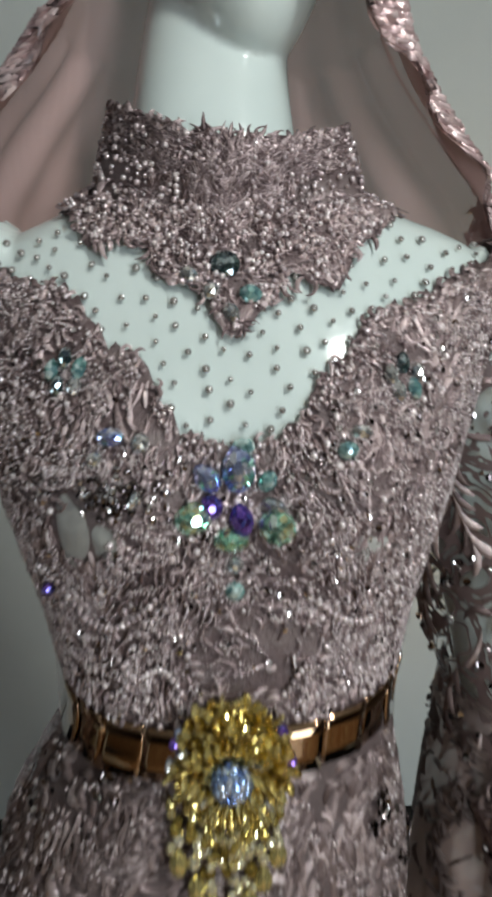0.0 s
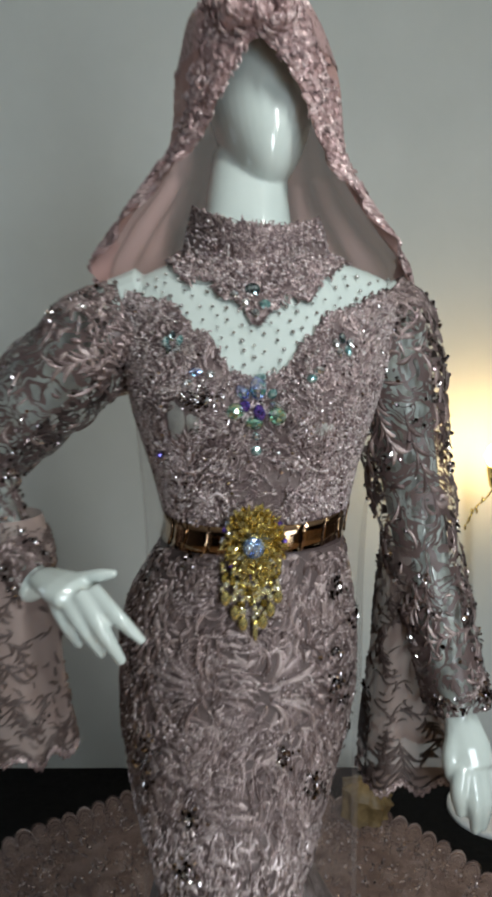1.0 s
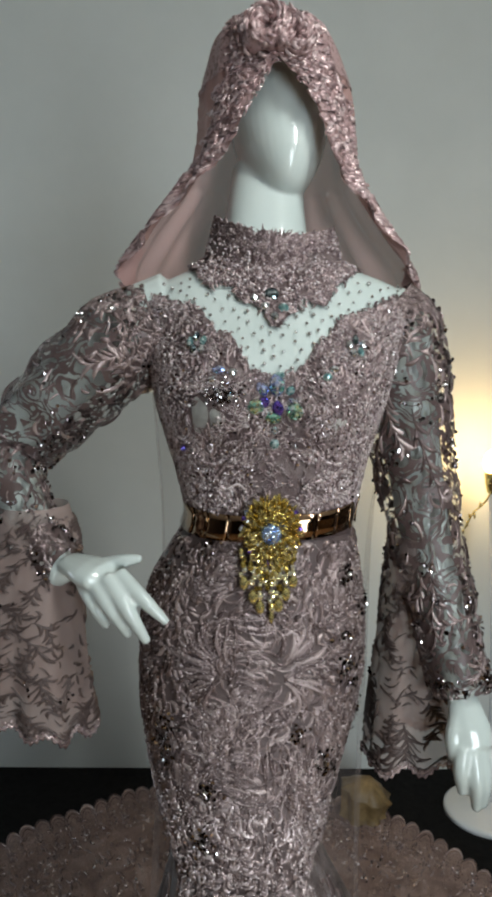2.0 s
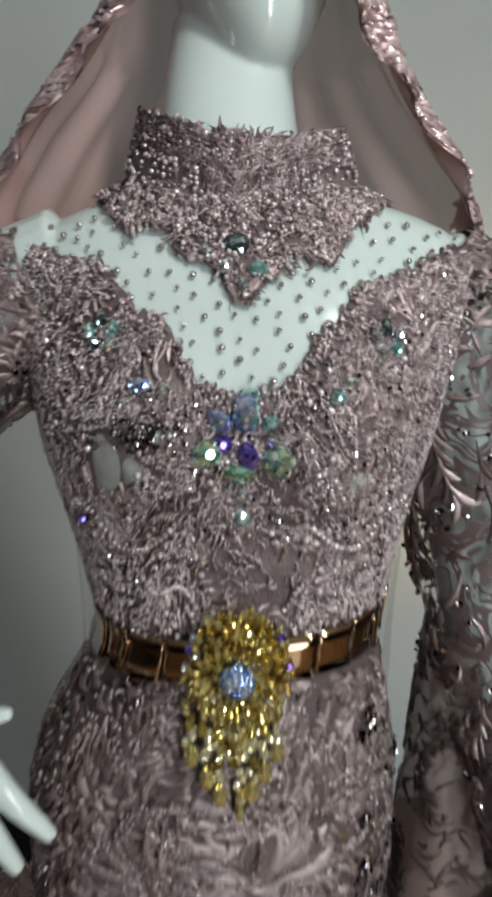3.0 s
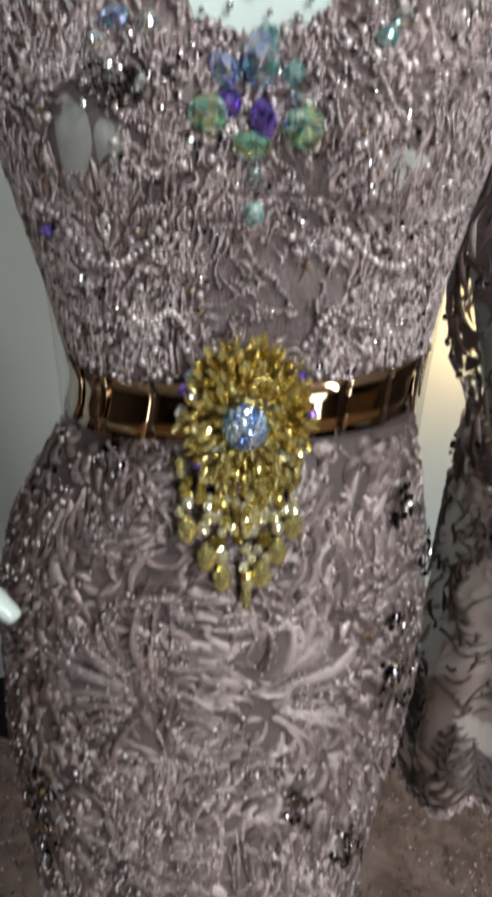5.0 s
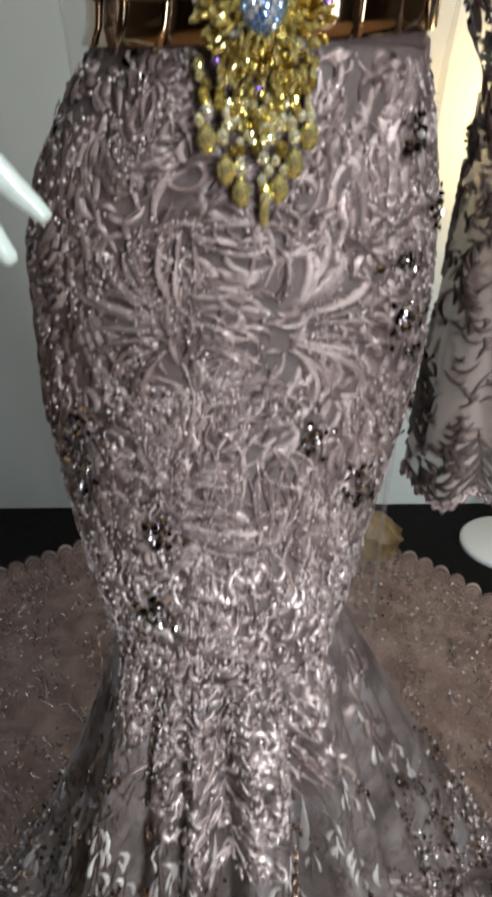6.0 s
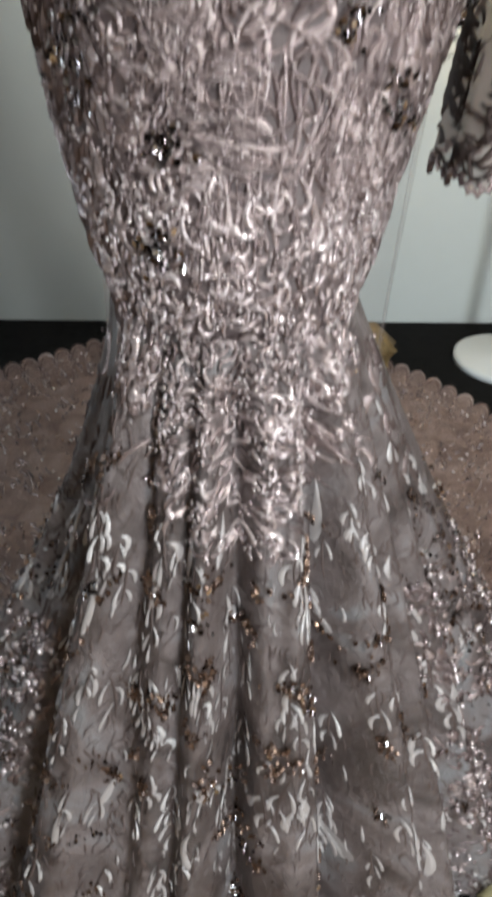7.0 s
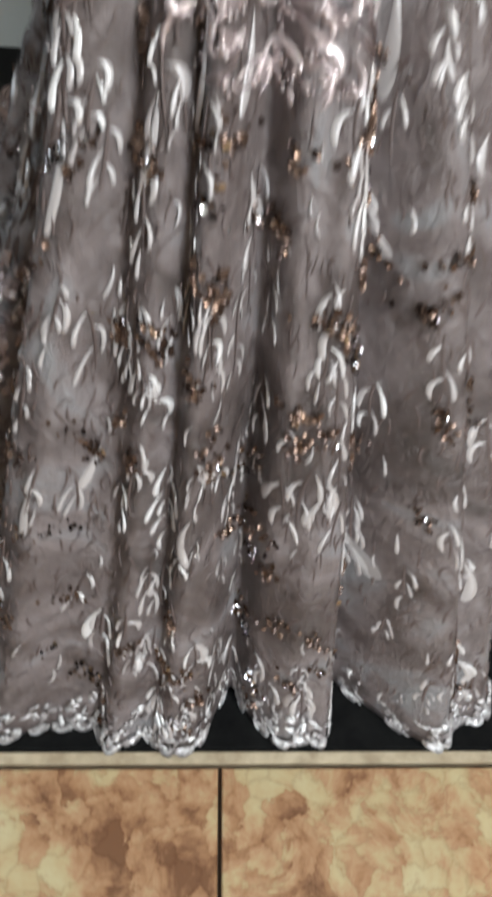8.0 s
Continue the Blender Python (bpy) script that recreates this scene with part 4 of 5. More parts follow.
        stroke(cords, whole, arc(u, z, flow, random.uniform(0.014, 0.040), random.choice((-1, 1)) * random.uniform(0.5, 3.6), 8), random.uniform(0.0012, 0.0034), random.uniform(0.0024, 0.0050), 0.001)
        if count % 2 == 0:
            bead(beads, whole(u, z, 0.0042), random.uniform(0.0008, 0.0019))
    # bright padded curls that gather into a point below the knee
    point = Heap()
    made = 0
    while made < 640:
        u, z = random.uniform(-0.15, 0.16), random.uniform(0.542, 0.86)
        if abs(u - 0.008) > 0.012 + 0.52 * (z - 0.540) + 0.015 * noise.noise((z * 40, u * 40, 1.0)):
            continue
        made += 1
        if made % 2 == 0:
            stroke(point, whole, arc(u, z, random.uniform(0, 6.3), random.uniform(0.018, 0.034), random.choice((-1, 1)) * random.uniform(2.6, 4.2), 9), random.uniform(0.0020, 0.0030), 0.0038, 0.002)
        else:
            stroke(point, whole, arc(u, z, random.uniform(0, 6.3), random.uniform(0.006, 0.012), random.uniform(-1.5, 1.5), 6), random.uniform(0.0014, 0.0028), 0.0036, 0.002)
        for _ in range(2):
            bead(beads, whole(u + random.gauss(0, 0.006), z + random.gauss(0, 0.006), 0.005), random.uniform(0.0008, 0.0017))
    point.done("point_embroidery", POINTTHREAD, gown, "bright beaded curls that end in a point")
    cords.done("skirt_embroidery", SKIRTTHREAD, gown, "raised satin scroll and palmette embroidery")
    beads.done("skirt_beading", GLASSBEAD, gown, "tiny beads along the scrolls")
    # clusters of mirror sequins
    for x, z, k in ((0.099, 1.154, 10), (0.099, 1.031, 18), (0.095, 1.072, 8), (0.124, 1.099, 9), (0.110, 1.000, 10), (-0.119, 1.173, 8), (-0.069, 0.886, 11), (-0.078, 0.826, 18), (-0.124, 0.960, 9), (-0.131, 0.935, 14),
                    (-0.122, 0.912, 8), (0.037, 0.952, 10), (0.072, 0.916, 10), (0.074, 0.893, 8), (-0.072, 1.204, 4), (0.118, 0.95, 8)):
        for _ in range(k * 2):
            px, pz = x + random.gauss(0, 0.007), z + random.gauss(0, 0.008)
            n = normal_of(front, px, pz) + Vector((random.gauss(0, 0.35), random.gauss(0, 0.2), random.gauss(0, 0.4)))
            sequin(seq, front(px, pz, 0.0095), n, random.uniform(0.0020, 0.0036))
    seq.done("skirt_sequin_work", SEQUIN, gown, "clusters of dark and silver mirror sequins")


make_skirt_work()


# appliques, sequins and lace edge of the flare and the train
def make_flare_work():
    cords, seq, cop, more = Heap(), Heap(), Heap(), Heap()

    def clear(th, s):
        """True outside the embroidered point."""
        u, z = (th + math.pi / 2) * 0.135, KNEE - s * 0.74
        return abs(u - 0.008) > 0.016 + 0.60 * max(0.0, z - 0.540) or z < 0.530

    def nearby(th, s):
        return local_chart((th + math.pi / 2) * 0.22, s * 0.74)

    count = 0

    def leaf(chart, pts, wide):
        """One comma-shaped satin leaf; the first three hundred are pieces of their own."""
        nonlocal count
        count += 1
        h = more if count > 290 else Heap()
        stroke(h, chart, pts, wide, 0.0022, 0.0018, True)
        if count <= 290:
            h.done("leaf", LEAFTHREAD, gown, kind="")

    # hanging sprays: a thin stem with drooping leaves to both sides
    for k in range(220):
        th = -math.pi / 2 + (random.gauss(0, 0.65) if k < 150 else random.uniform(-1.7, 1.7))
        s = random.uniform(0.10, 0.93)
        if not clear(th, s):
            continue
        here = nearby(th, s)
        size = random.choice((0.5, 0.6, 0.7, 0.8, 0.95))
        length = random.uniform(0.03, 0.075) * size
        sway = random.uniform(-0.7, 0.7)
        stem = arc(0, 0, math.pi / 2 + random.gauss(0, 0.12), length, sway, 9)
        stroke(cords, here, stem, 0.0009, 0.0012, 0.0012)
        side = random.choice((-1, 1))
        for m in range(random.choice((2, 3, 4, 5, 6))):
            px, pv = stem[min(8, 1 + 2 * m % 8)] if m < 5 else stem[8]
            side = -side
            ln = random.uniform(0.016, 0.032) * size * (1.3 if m == 4 else 1.0)
            leaf(here, arc(px + side * 0.0015, pv + random.gauss(0, 0.004), math.pi / 2 - side * random.uniform(0.10, 0.50), ln, side * random.uniform(0.5, 1.8), 9), ln * random.uniform(0.10, 0.155))
    # single leaves, some long
    for k in range(200):
        th, s = -math.pi / 2 + random.gauss(0, 0.75), random.uniform(0.08, 0.96)
        if not clear(th, s):
            continue
        ln = random.uniform(0.009, 0.020) if k > 14 else random.uniform(0.034, 0.052)
        leaf(nearby(th, s), arc(0, 0, math.pi / 2 + random.gauss(0, 0.25), ln, random.uniform(-1.9, 1.9), 9), ln * random.uniform(0.09, 0.15))
    for at, s, ln in ((-1.78, 0.22, 0.062), (-1.62, 0.235, 0.05), (-1.18, 0.16, 0.055), (-1.02, 0.20, 0.065), (-2.25, 0.25, 0.06), (-1.1, 0.53, 0.05)):
        leaf(nearby(at, s), arc(0, 0, math.pi / 2 + 0.12, ln, 0.35, 10), ln * 0.095)
    more.done("leaf_applique", LEAFTHREAD, gown, "small pale satin leaves scattered over the flare")
    # fine thread between them
    for _ in range(2400):
        th, s = random.uniform(-math.pi, 0.0), random.uniform(0.03, 0.96)
        stroke(cords, nearby(th, s), arc(0, 0, math.pi / 2 + random.gauss(0, 0.6), random.uniform(0.008, 0.022), random.uniform(-2.4, 2.4), 6), 0.0008, 0.0010, 0.001)
    cords.done("flare_embroidery", DARKTHREAD, gown, "fine brown thread stems over the flare")
    # sequins in flowers and slanting bands
    for k in range(170):
        th, s = -math.pi / 2 + random.gauss(0, 0.9), random.uniform(0.12, 0.97)
        if not clear(th, s):
            continue
        here = nearby(th, s)
        heap = cop if random.random() < 0.85 else seq
        slant = random.uniform(-0.8, 0.8)
        long = random.choice((0.004, 0.005, 0.006, 0.012))
        for _ in range(random.randint(8, 26)):
            d = random.gauss(0, long)
            p = here(d + random.gauss(0, 0.003), d * slant + random.gauss(0, 0.0045), 0.003)
            sequin(heap if random.random() < 0.93 else seq, p, Vector((math.cos(th) + random.gauss(0, 0.35), math.sin(th) + random.gauss(0, 0.35), 0.45 + random.gauss(0, 0.35))), random.uniform(0.0014, 0.0030))
    # spread train: sequins on the cloth that lies on the floor
    for _ in range(4800):
        th, s = random.uniform(-0.25, math.pi + 0.25), random.uniform(0.22, 0.99)
        if noise.noise((th * 9, s * 14, 3.0)) < -0.12:
            continue
        p = flare(th, s, 0.004)
        sequin(cop if random.random() < 0.60 else seq, p, Vector((random.gauss(0, 0.4), random.gauss(-0.2, 0.4), 1)), random.uniform(0.0014, 0.0036))
    seq.done("flare_sequin_work", SEQUIN, gown, "dark and silver sequins over the flare and train")
    cop.done("copper_sequin_work", COPPER, gown, "copper sequin flowers")
    # rose threads and scrolls that fill the train and its edge
    rose = Heap()
    glint = Heap()
    for k in range(6800):
        th, s = random.uniform(-0.55, math.pi + 0.55), 1.0 - 0.66 * random.random() ** 1.3
        if noise.noise((th * 11, s * 17, 7.0)) < -0.20:
            continue
        stroke(rose, nearby(th, s), arc(0, 0, random.uniform(0, 6.3), random.uniform(0.008, 0.022), random.uniform(-3.0, 3.0), 5), random.uniform(0.0016, 0.0036), 0.0026, 0.002)
        if k % 2 == 0:
            bead(glint, flare(th + random.gauss(0, 0.02), s, 0.006), random.choice((0.0016, 0.0022, 0.0038)))
    glint.done("train_beading", GLASSBEAD, gown, "glinting rose-silver beads over the train")
    # scalloped lace edge: small loops in front, wider lobes round the train
    edge, lobes = Heap(), Heap()
    th = -math.pi
    while th < math.pi:
        p = flare(th, 1.0)
        r = math.hypot(p[0] - KC[0], p[1] - KC[1])
        near = math.sin(th) < -0.2
        here = nearby(th, 0.966)
        heap, big = (edge, 0.62) if near else (rose, 1.7)
        if not near:
            stroke(lobes, here, [(0, -0.022), (0, -0.005), (0, 0.014), (0, 0.030), (0, 0.042), (0, 0.050)], 0.029, 0.004, 0.002)
        for rad in (0.016 * big, 0.011 * big, 0.006 * big):
            stroke(heap, here, [(rad * math.cos(math.pi * k / 8), 0.020 + 1.15 * rad * math.sin(math.pi * k / 8)) for k in range(9)], 0.0022, 0.0035, 0.003)
        for _ in range(14 if near else 30):
            stroke(heap, here, arc(random.uniform(-0.011, 0.011) * (1 if near else 2.2), 0.024 - 0.040 * random.random() ** 1.7, random.uniform(0, 6.3), random.uniform(0.006, 0.013), random.uniform(-2.8, 2.8)), random.uniform(0.0012, 0.0022), 0.003, 0.003)
        for _ in range(3):
            bead(heap, here(random.uniform(-0.01, 0.01), random.uniform(-0.004, 0.028), 0.004), random.uniform(0.0012, 0.0022))
        th += (0.0175 if near else 0.046) / r
    lobes.done("scalloped_edging", TRAINCLOTH, gown, "rounded mauve scallops along the edge of the train")
    edge.done("hem_lace", LACEWHITE, gown, "pale scalloped lace edging")
    rose.done("train_lace", SKIRTTHREAD, gown, "rose lace scrolls and lobes along the edge of the train")


# ---- sleeves ----
def sleeve_mesh(name, path, radii, mat, label, n=40, rows=46, squash=1.0):
    full = smooth_path([(*p, r) for p, r in zip(path, radii)], rows)
    verts, faces = tube([f[:3] for f in full], [f[3] for f in full], n, squash, caps=False)
    out = []
    for i in range(rows):
        c = Vector(full[i][:3])
        for j in range(n):
            v = Vector(verts[i * n + j])
            k = 1 + 0.05 * noise.noise(v * 22) + 0.04 * math.sin(i * 1.3 + 2 * math.sin(j * 0.4)) * (1 if 0.25 < i / rows < 0.7 else 0.4)
            out.append(tuple(c + (v - c) * k))
    ob = mesh_part(name, out, faces, mat, gown, label)
    return full, out, n, rows


def sleeve_work(out, n, rows, name, lo=0.0, hi=1.0, count=520, seqs=95, mat=None):
    cords, seq = Heap(), Heap()

    def chart(u, v, off):
        i = min(max(v * (rows - 1), 0), rows - 1.001)
        j = (u % 1.0) * n
        i0, j0 = int(i), int(j) % n
        j1 = (j0 + 1) % n
        fi, fj = i - i0, j - int(j)
        a, b = Vector(out[i0 * n + j0]).lerp(Vector(out[i0 * n + j1]), fj), Vector(out[(i0 + 1) * n + j0]).lerp(Vector(out[(i0 + 1) * n + j1]), fj)
        p = a.lerp(b, fi)
        mid = Vector(out[i0 * n + j0]).lerp(Vector(out[i0 * n + (j0 + n // 2) % n]), 0.5)
        return tuple(p + (p - mid).normalized() * off)

    # scroll sprays: a curved stem with leaves to both sides, then loose curls
    for _ in range(count // 12):
        u, v = random.random(), random.uniform(lo, hi)
        here = lambda a, b, off: chart(u + a / 0.30, min(hi, max(lo, v + b / 0.42)), off)
        stem = arc(0, 0, random.gauss(math.pi / 2, 0.7), random.uniform(0.04, 0.075), random.uniform(-2.0, 2.0), 10)
        stroke(cords, here, stem, 0.0014, 0.0022, 0.001)
        for m in range(1, 9):
            a = math.atan2(stem[m + 1][1] - stem[m][1], stem[m + 1][0] - stem[m][0]) + (0.8 if m % 2 else -0.8)
            stroke(cords, here, arc(*stem[m], a, random.uniform(0.012, 0.024), (1.2 if m % 2 else -1.2), 6), random.uniform(0.0018, 0.0030), 0.0028, 0.001)
    for _ in range(count // 3):
        u, v = random.random(), random.uniform(lo, hi)
        pts = arc(0, 0, random.uniform(0, 6.3), random.uniform(0.009, 0.024), random.uniform(-2.8, 2.8), 6)
        stroke(cords, lambda a, b, off: chart(u + a / 0.30, v + b / 0.42, off), pts, random.uniform(0.0012, 0.0026), 0.0022, 0.001)
    if lo == 0.0:
        for _ in range(420):
            u, v = random.random(), random.uniform(0.0, 0.20) * random.random() ** 0.4
            pts = arc(0, 0, random.uniform(0, 6.3), random.uniform(0.010, 0.024), random.uniform(-3.0, 3.0), 6)
            stroke(cords, lambda a, b, off: chart(u + a / 0.36, max(0.0, v + b / 0.42), off), pts, random.uniform(0.0016, 0.0030), 0.0026, 0.001)
    for _ in range(seqs):
        u, v = random.random(), random.uniform(lo, hi)
        for _ in range(random.randint(2, 9)):
            p = chart(u + random.gauss(0, 0.02), v + random.gauss(0, 0.018), 0.003)
            sequin(seq, p, Vector((random.gauss(0, 0.6), -1 + random.gauss(0, 0.4), random.gauss(0.2, 0.5))), random.uniform(0.0018, 0.0036))
    cords.done(name + "_embroidery", mat or SKIRTTHREAD, gown, "raised thread scrolls on the net")
    seq.done(name + "_sequin_work", SEQUIN, gown, "dark and silver sequin sprays")


def cuff_mesh(name, rings, label, n=60, rows=30):
    """A hanging bell cuff: rings of centre, half width, half depth and tilt of the mouth."""
    full = smooth_path(rings, rows)
    verts = []
    for i, (cx, cy, cz, a, d, tilt) in enumerate(full):
        f = i / (rows - 1)
        for j in range(n):
            t = 2 * math.pi * j / n
            w = 1 + 0.10 * f * math.sin(5 * t + 1.0) + 0.03 * f * math.sin(11 * t)
            x, y = a * math.cos(t) * w, d * math.sin(t) * w
            verts.append((cx + x, cy + y, cz + tilt * x / max(a, 0.01) + 0.008 * f * f * math.sin(9 * t)))
    mesh_part(name, verts, grid_faces(rows, n, True), CUFF, gown, label)
    sleeve_work(verts, n, rows, "cuff", 0.02, 0.98, 820, 10, DARKTHREAD)
    rim = Heap()
    last = verts[-n:]
    for j in range(0, n):
        a, b = Vector(last[j]), Vector(last[(j + 1) % n])
        mid = (a + b) / 2 + Vector((0, 0, -0.005))
        rim.add(*tube([a, mid, b], [0.0022, 0.003, 0.0022], 6))
        bead(rim, a.lerp(b, 0.5) + Vector((0, 0, 0.004)), 0.003)
    rim.done(name + "_edge", THREAD, gown, "beaded scalloped cuff edge")
    return verts


def make_sleeves():
    p, r = ARM_BENT
    _, out, n, rows = sleeve_mesh("sleeve", [(-0.142, 0.034, 1.480), (-0.205, 0.036, 1.448), (-0.294, 0.045, 1.370), (-0.358, 0.043, 1.300)] + p[4:6] + [(-0.258, -0.073, 1.155)], [0.084, 0.097, 0.089, 0.070, 0.060, 0.052, 0.041], SLEEVE, "sheer embroidered net sleeve on the bent arm", squash=0.72)
    sleeve_work(out, n, rows, "bent_sleeve")
    cuff_mesh("cuff", [(-0.315, -0.02, 1.235, 0.045, 0.05, 0.0), (-0.315, -0.035, 1.16, 0.062, 0.055, 0.02), (-0.312, -0.03, 1.04, 0.060, 0.06, 0.0), (-0.315, -0.02, 0.935, 0.072, 0.06, -0.015)], "hanging open lace bell cuff")
    p, r = ARM_HANGING
    _, out, n, rows = sleeve_mesh("sleeve", p[:5] + [(0.268, -0.008, 1.005), (0.274, -0.020, 0.968)], [0.058, 0.064, 0.060, 0.052, 0.048, 0.044, 0.038], SLEEVE, "sheer embroidered net sleeve on the hanging arm")
    sleeve_work(out, n, rows, "hanging_sleeve")
    cuff_mesh("cuff", [(0.220, 0.055, 1.180, 0.040, 0.045, 0.0), (0.224, 0.062, 1.09, 0.048, 0.052, 0.0), (0.228, 0.072, 0.96, 0.062, 0.060, 0.0), (0.232, 0.080, 0.835, 0.076, 0.066, 0.012)], "hanging open lace bell cuff")


make_sleeves()


# ---- belt ----
belt = thing("belt", "polished bronze metal belt with a gold jewelled buckle", "belt", (0.0, -0.10, 1.2))


def make_belt():
    # curved plates end to end, each a little turned so reflections break into bars
    count = 22
    for k in range(count):
        lo, hi = 2 * math.pi * (k + 0.0008) / count, 2 * math.pi * (k + 0.9992) / count
        tip, lean = random.gauss(0, 0.0012), random.gauss(0, 0.0006)
        verts, cols, rows = [], 7, 4
        for i in range(rows):
            for j in range(cols):
                f = j / (cols - 1)
                th = lo + (hi - lo) * f
                rise = 0.012 * (1 - max(0.0, -math.sin(th))) + 0.004 * math.cos(th)
                verts.append(body(th, 1.204 + rise + 0.033 * i / (rows - 1), 0.0095 + tip * (f - 0.5) * 2 + lean * (i / 1.5 - 1)))
        thicken(mesh_part("plate", verts, grid_faces(rows, cols), BELT, belt, "mirror-polished bronze plate" if k == 0 else ""), 0.002)
    c = Vector((0.003, -0.112, 1.222))
    plate = Heap()
    plate.add(*gem_shape(c, (0, -1, 0.05), 0.030, 0.036, 0.014))
    pl = plate.done("buckle", GOLD, belt, "gold flower buckle with hanging drops", kind="", smooth=False)
    # rings of petals
    for ring, (count, rad, size, lift) in enumerate(((44, 0.034, 0.0050, 0.003), (42, 0.030, 0.0048, 0.008), (36, 0.025, 0.0046, 0.012), (28, 0.020, 0.0042, 0.015), (20, 0.0145, 0.0038, 0.017))):
        for k in range(count):
            a = 2 * math.pi * (k + 0.4 * ring + random.gauss(0, 0.22)) / count
            far = rad * random.uniform(0.9, 1.12)
            p = c + Vector((far * math.cos(a), -lift - random.uniform(0, 0.004), far * 1.12 * math.sin(a)))
            nrm = Vector((0.6 * math.cos(a) + random.gauss(0, 0.3), -1, 0.6 * math.sin(a) + random.gauss(0, 0.3)))
            mat = GOLD if random.random() < 0.4 else (AMBER if random.random() < 0.88 else CLEARC)
            mesh_part("petal", *gem_shape(p, nrm, size * random.uniform(0.35, 0.55), size * random.uniform(0.7, 1.05), 0.006, a - math.pi / 2 + random.gauss(0, 0.4), 0.4), mat, pl, smooth=False)
    for k in range(9):
        a = random.uniform(0, 6.3)
        p = c + Vector((0.036 * math.cos(a), -0.006, 0.040 * math.sin(a)))
        mesh_part("small_stone", *gem_shape(p, (math.cos(a), -1, math.sin(a)), 0.0035, 0.0035, 0.003), random.choice((BLUEC, CLEARC, VIOLETC)), pl, smooth=False)
    # the dome of blue stones
    jewel = Heap()
    for k in range(44):
        f = (k + 0.5) / 44
        t, ph = math.acos(1 - f * 0.9), k * 2.39996
        d = Vector((math.sin(t) * math.cos(ph), -math.cos(t), math.sin(t) * math.sin(ph)))
        jewel.add(*gem_shape(c + Vector((0.0, -0.016, -0.003)) + 0.0115 * d, d, 0.0026, 0.0026, 0.0018))
    jewel.done("jewel", BLUEC, pl, "dome of ice-blue stones", smooth=False)
    # hanging chains of amber drops
    for x, top, low in ((-0.030, 1.194, 1.150), (-0.019, 1.190, 1.133), (-0.010, 1.188, 1.120), (0.004, 1.188, 1.108), (0.013, 1.188, 1.122), (0.022, 1.190, 1.136), (0.031, 1.194, 1.152)):
        chain = Heap()
        z = top
        while z > low + 0.012:
            r = random.uniform(0.0026, 0.0042)
            y = front(x, z, 0.010)[1] - 0.006
            chain.add(*gem_shape((x + random.gauss(0, 0.002), y, z), (random.gauss(0, 0.5), -1, random.gauss(0, 0.4)), r, r * 1.2, 0.003))
            z -= r * 1.7
        ch = chain.done("drop_chain", AMBER, pl, "chain of amber stones", smooth=False)
        y = front(x, low, 0.010)[1] - 0.005
        big = 0.0058 if abs(x - 0.004) > 0.004 else 0.0034
        mesh_part("drop", *gem_shape((x, y, low + 0.004), (0, -1, 0.1), big, 0.0090, 0.005, 0, 0.45), AMBER, ch, smooth=False)
    fill = Heap()
    for _ in range(80):
        x = random.gauss(0.003, 0.013)
        z = random.uniform(1.150, 1.196) - 0.0 + 0.6 * abs(x)
        y = front(x, z, 0.010)[1] - random.uniform(0.002, 0.008)
        fill.add(*gem_shape((x, y, z), (random.gauss(0, 0.6), -1, random.gauss(0, 0.6)), 0.003, 0.0036, 0.003))
    fill.done("drop_fringe", AMBER, pl, "fringe of small amber stones", smooth=False)


make_belt()

# ---- veil ----
veil = thing("bridal_veil", "rose tulle veil with lace border draped over the head", "veil", (0.0, 0.12, 1.5))
#      z     centre y, half width, front depth, back depth, half angle of the cloth from the back
VROWS = [
    (1.884, 0.045, 0.012, 0.015, 0.020, 179.8),
    (1.878, 0.050, 0.046, 0.058, 0.055, 179.6),
    (1.852, 0.055, 0.079, 0.092, 0.085, 179.6),
    (1.802, 0.058, 0.097, 0.109, 0.105, 179.4),
    (1.775, 0.060, 0.102, 0.112, 0.115, 168),
    (1.735, 0.060, 0.104, 0.112, 0.118, 153),
    (1.690, 0.055, 0.112, 0.112, 0.122, 144),
    (1.645, 0.050, 0.132, 0.100, 0.120, 126),
    (1.595, 0.045, 0.168, 0.082, 0.118, 106),
    (1.555, 0.045, 0.200, 0.060, 0.118, 90),
    (1.505, 0.055, 0.212, 0.030, 0.115, 76),
    (1.440, 0.070, 0.200, 0.02, 0.115, 72),
    (1.300, 0.090, 0.182, 0.02, 0.110, 70),
    (1.150, 0.100, 0.170, 0.02, 0.130, 70),
    (0.900, 0.130, 0.180, 0.02, 0.200, 72),
    (0.600, 0.200, 0.200, 0.02, 0.300, 74),
    (0.300, 0.280, 0.225, 0.02, 0.380, 76),
    (0.055, 0.360, 0.245, 0.02, 0.450, 78),
]


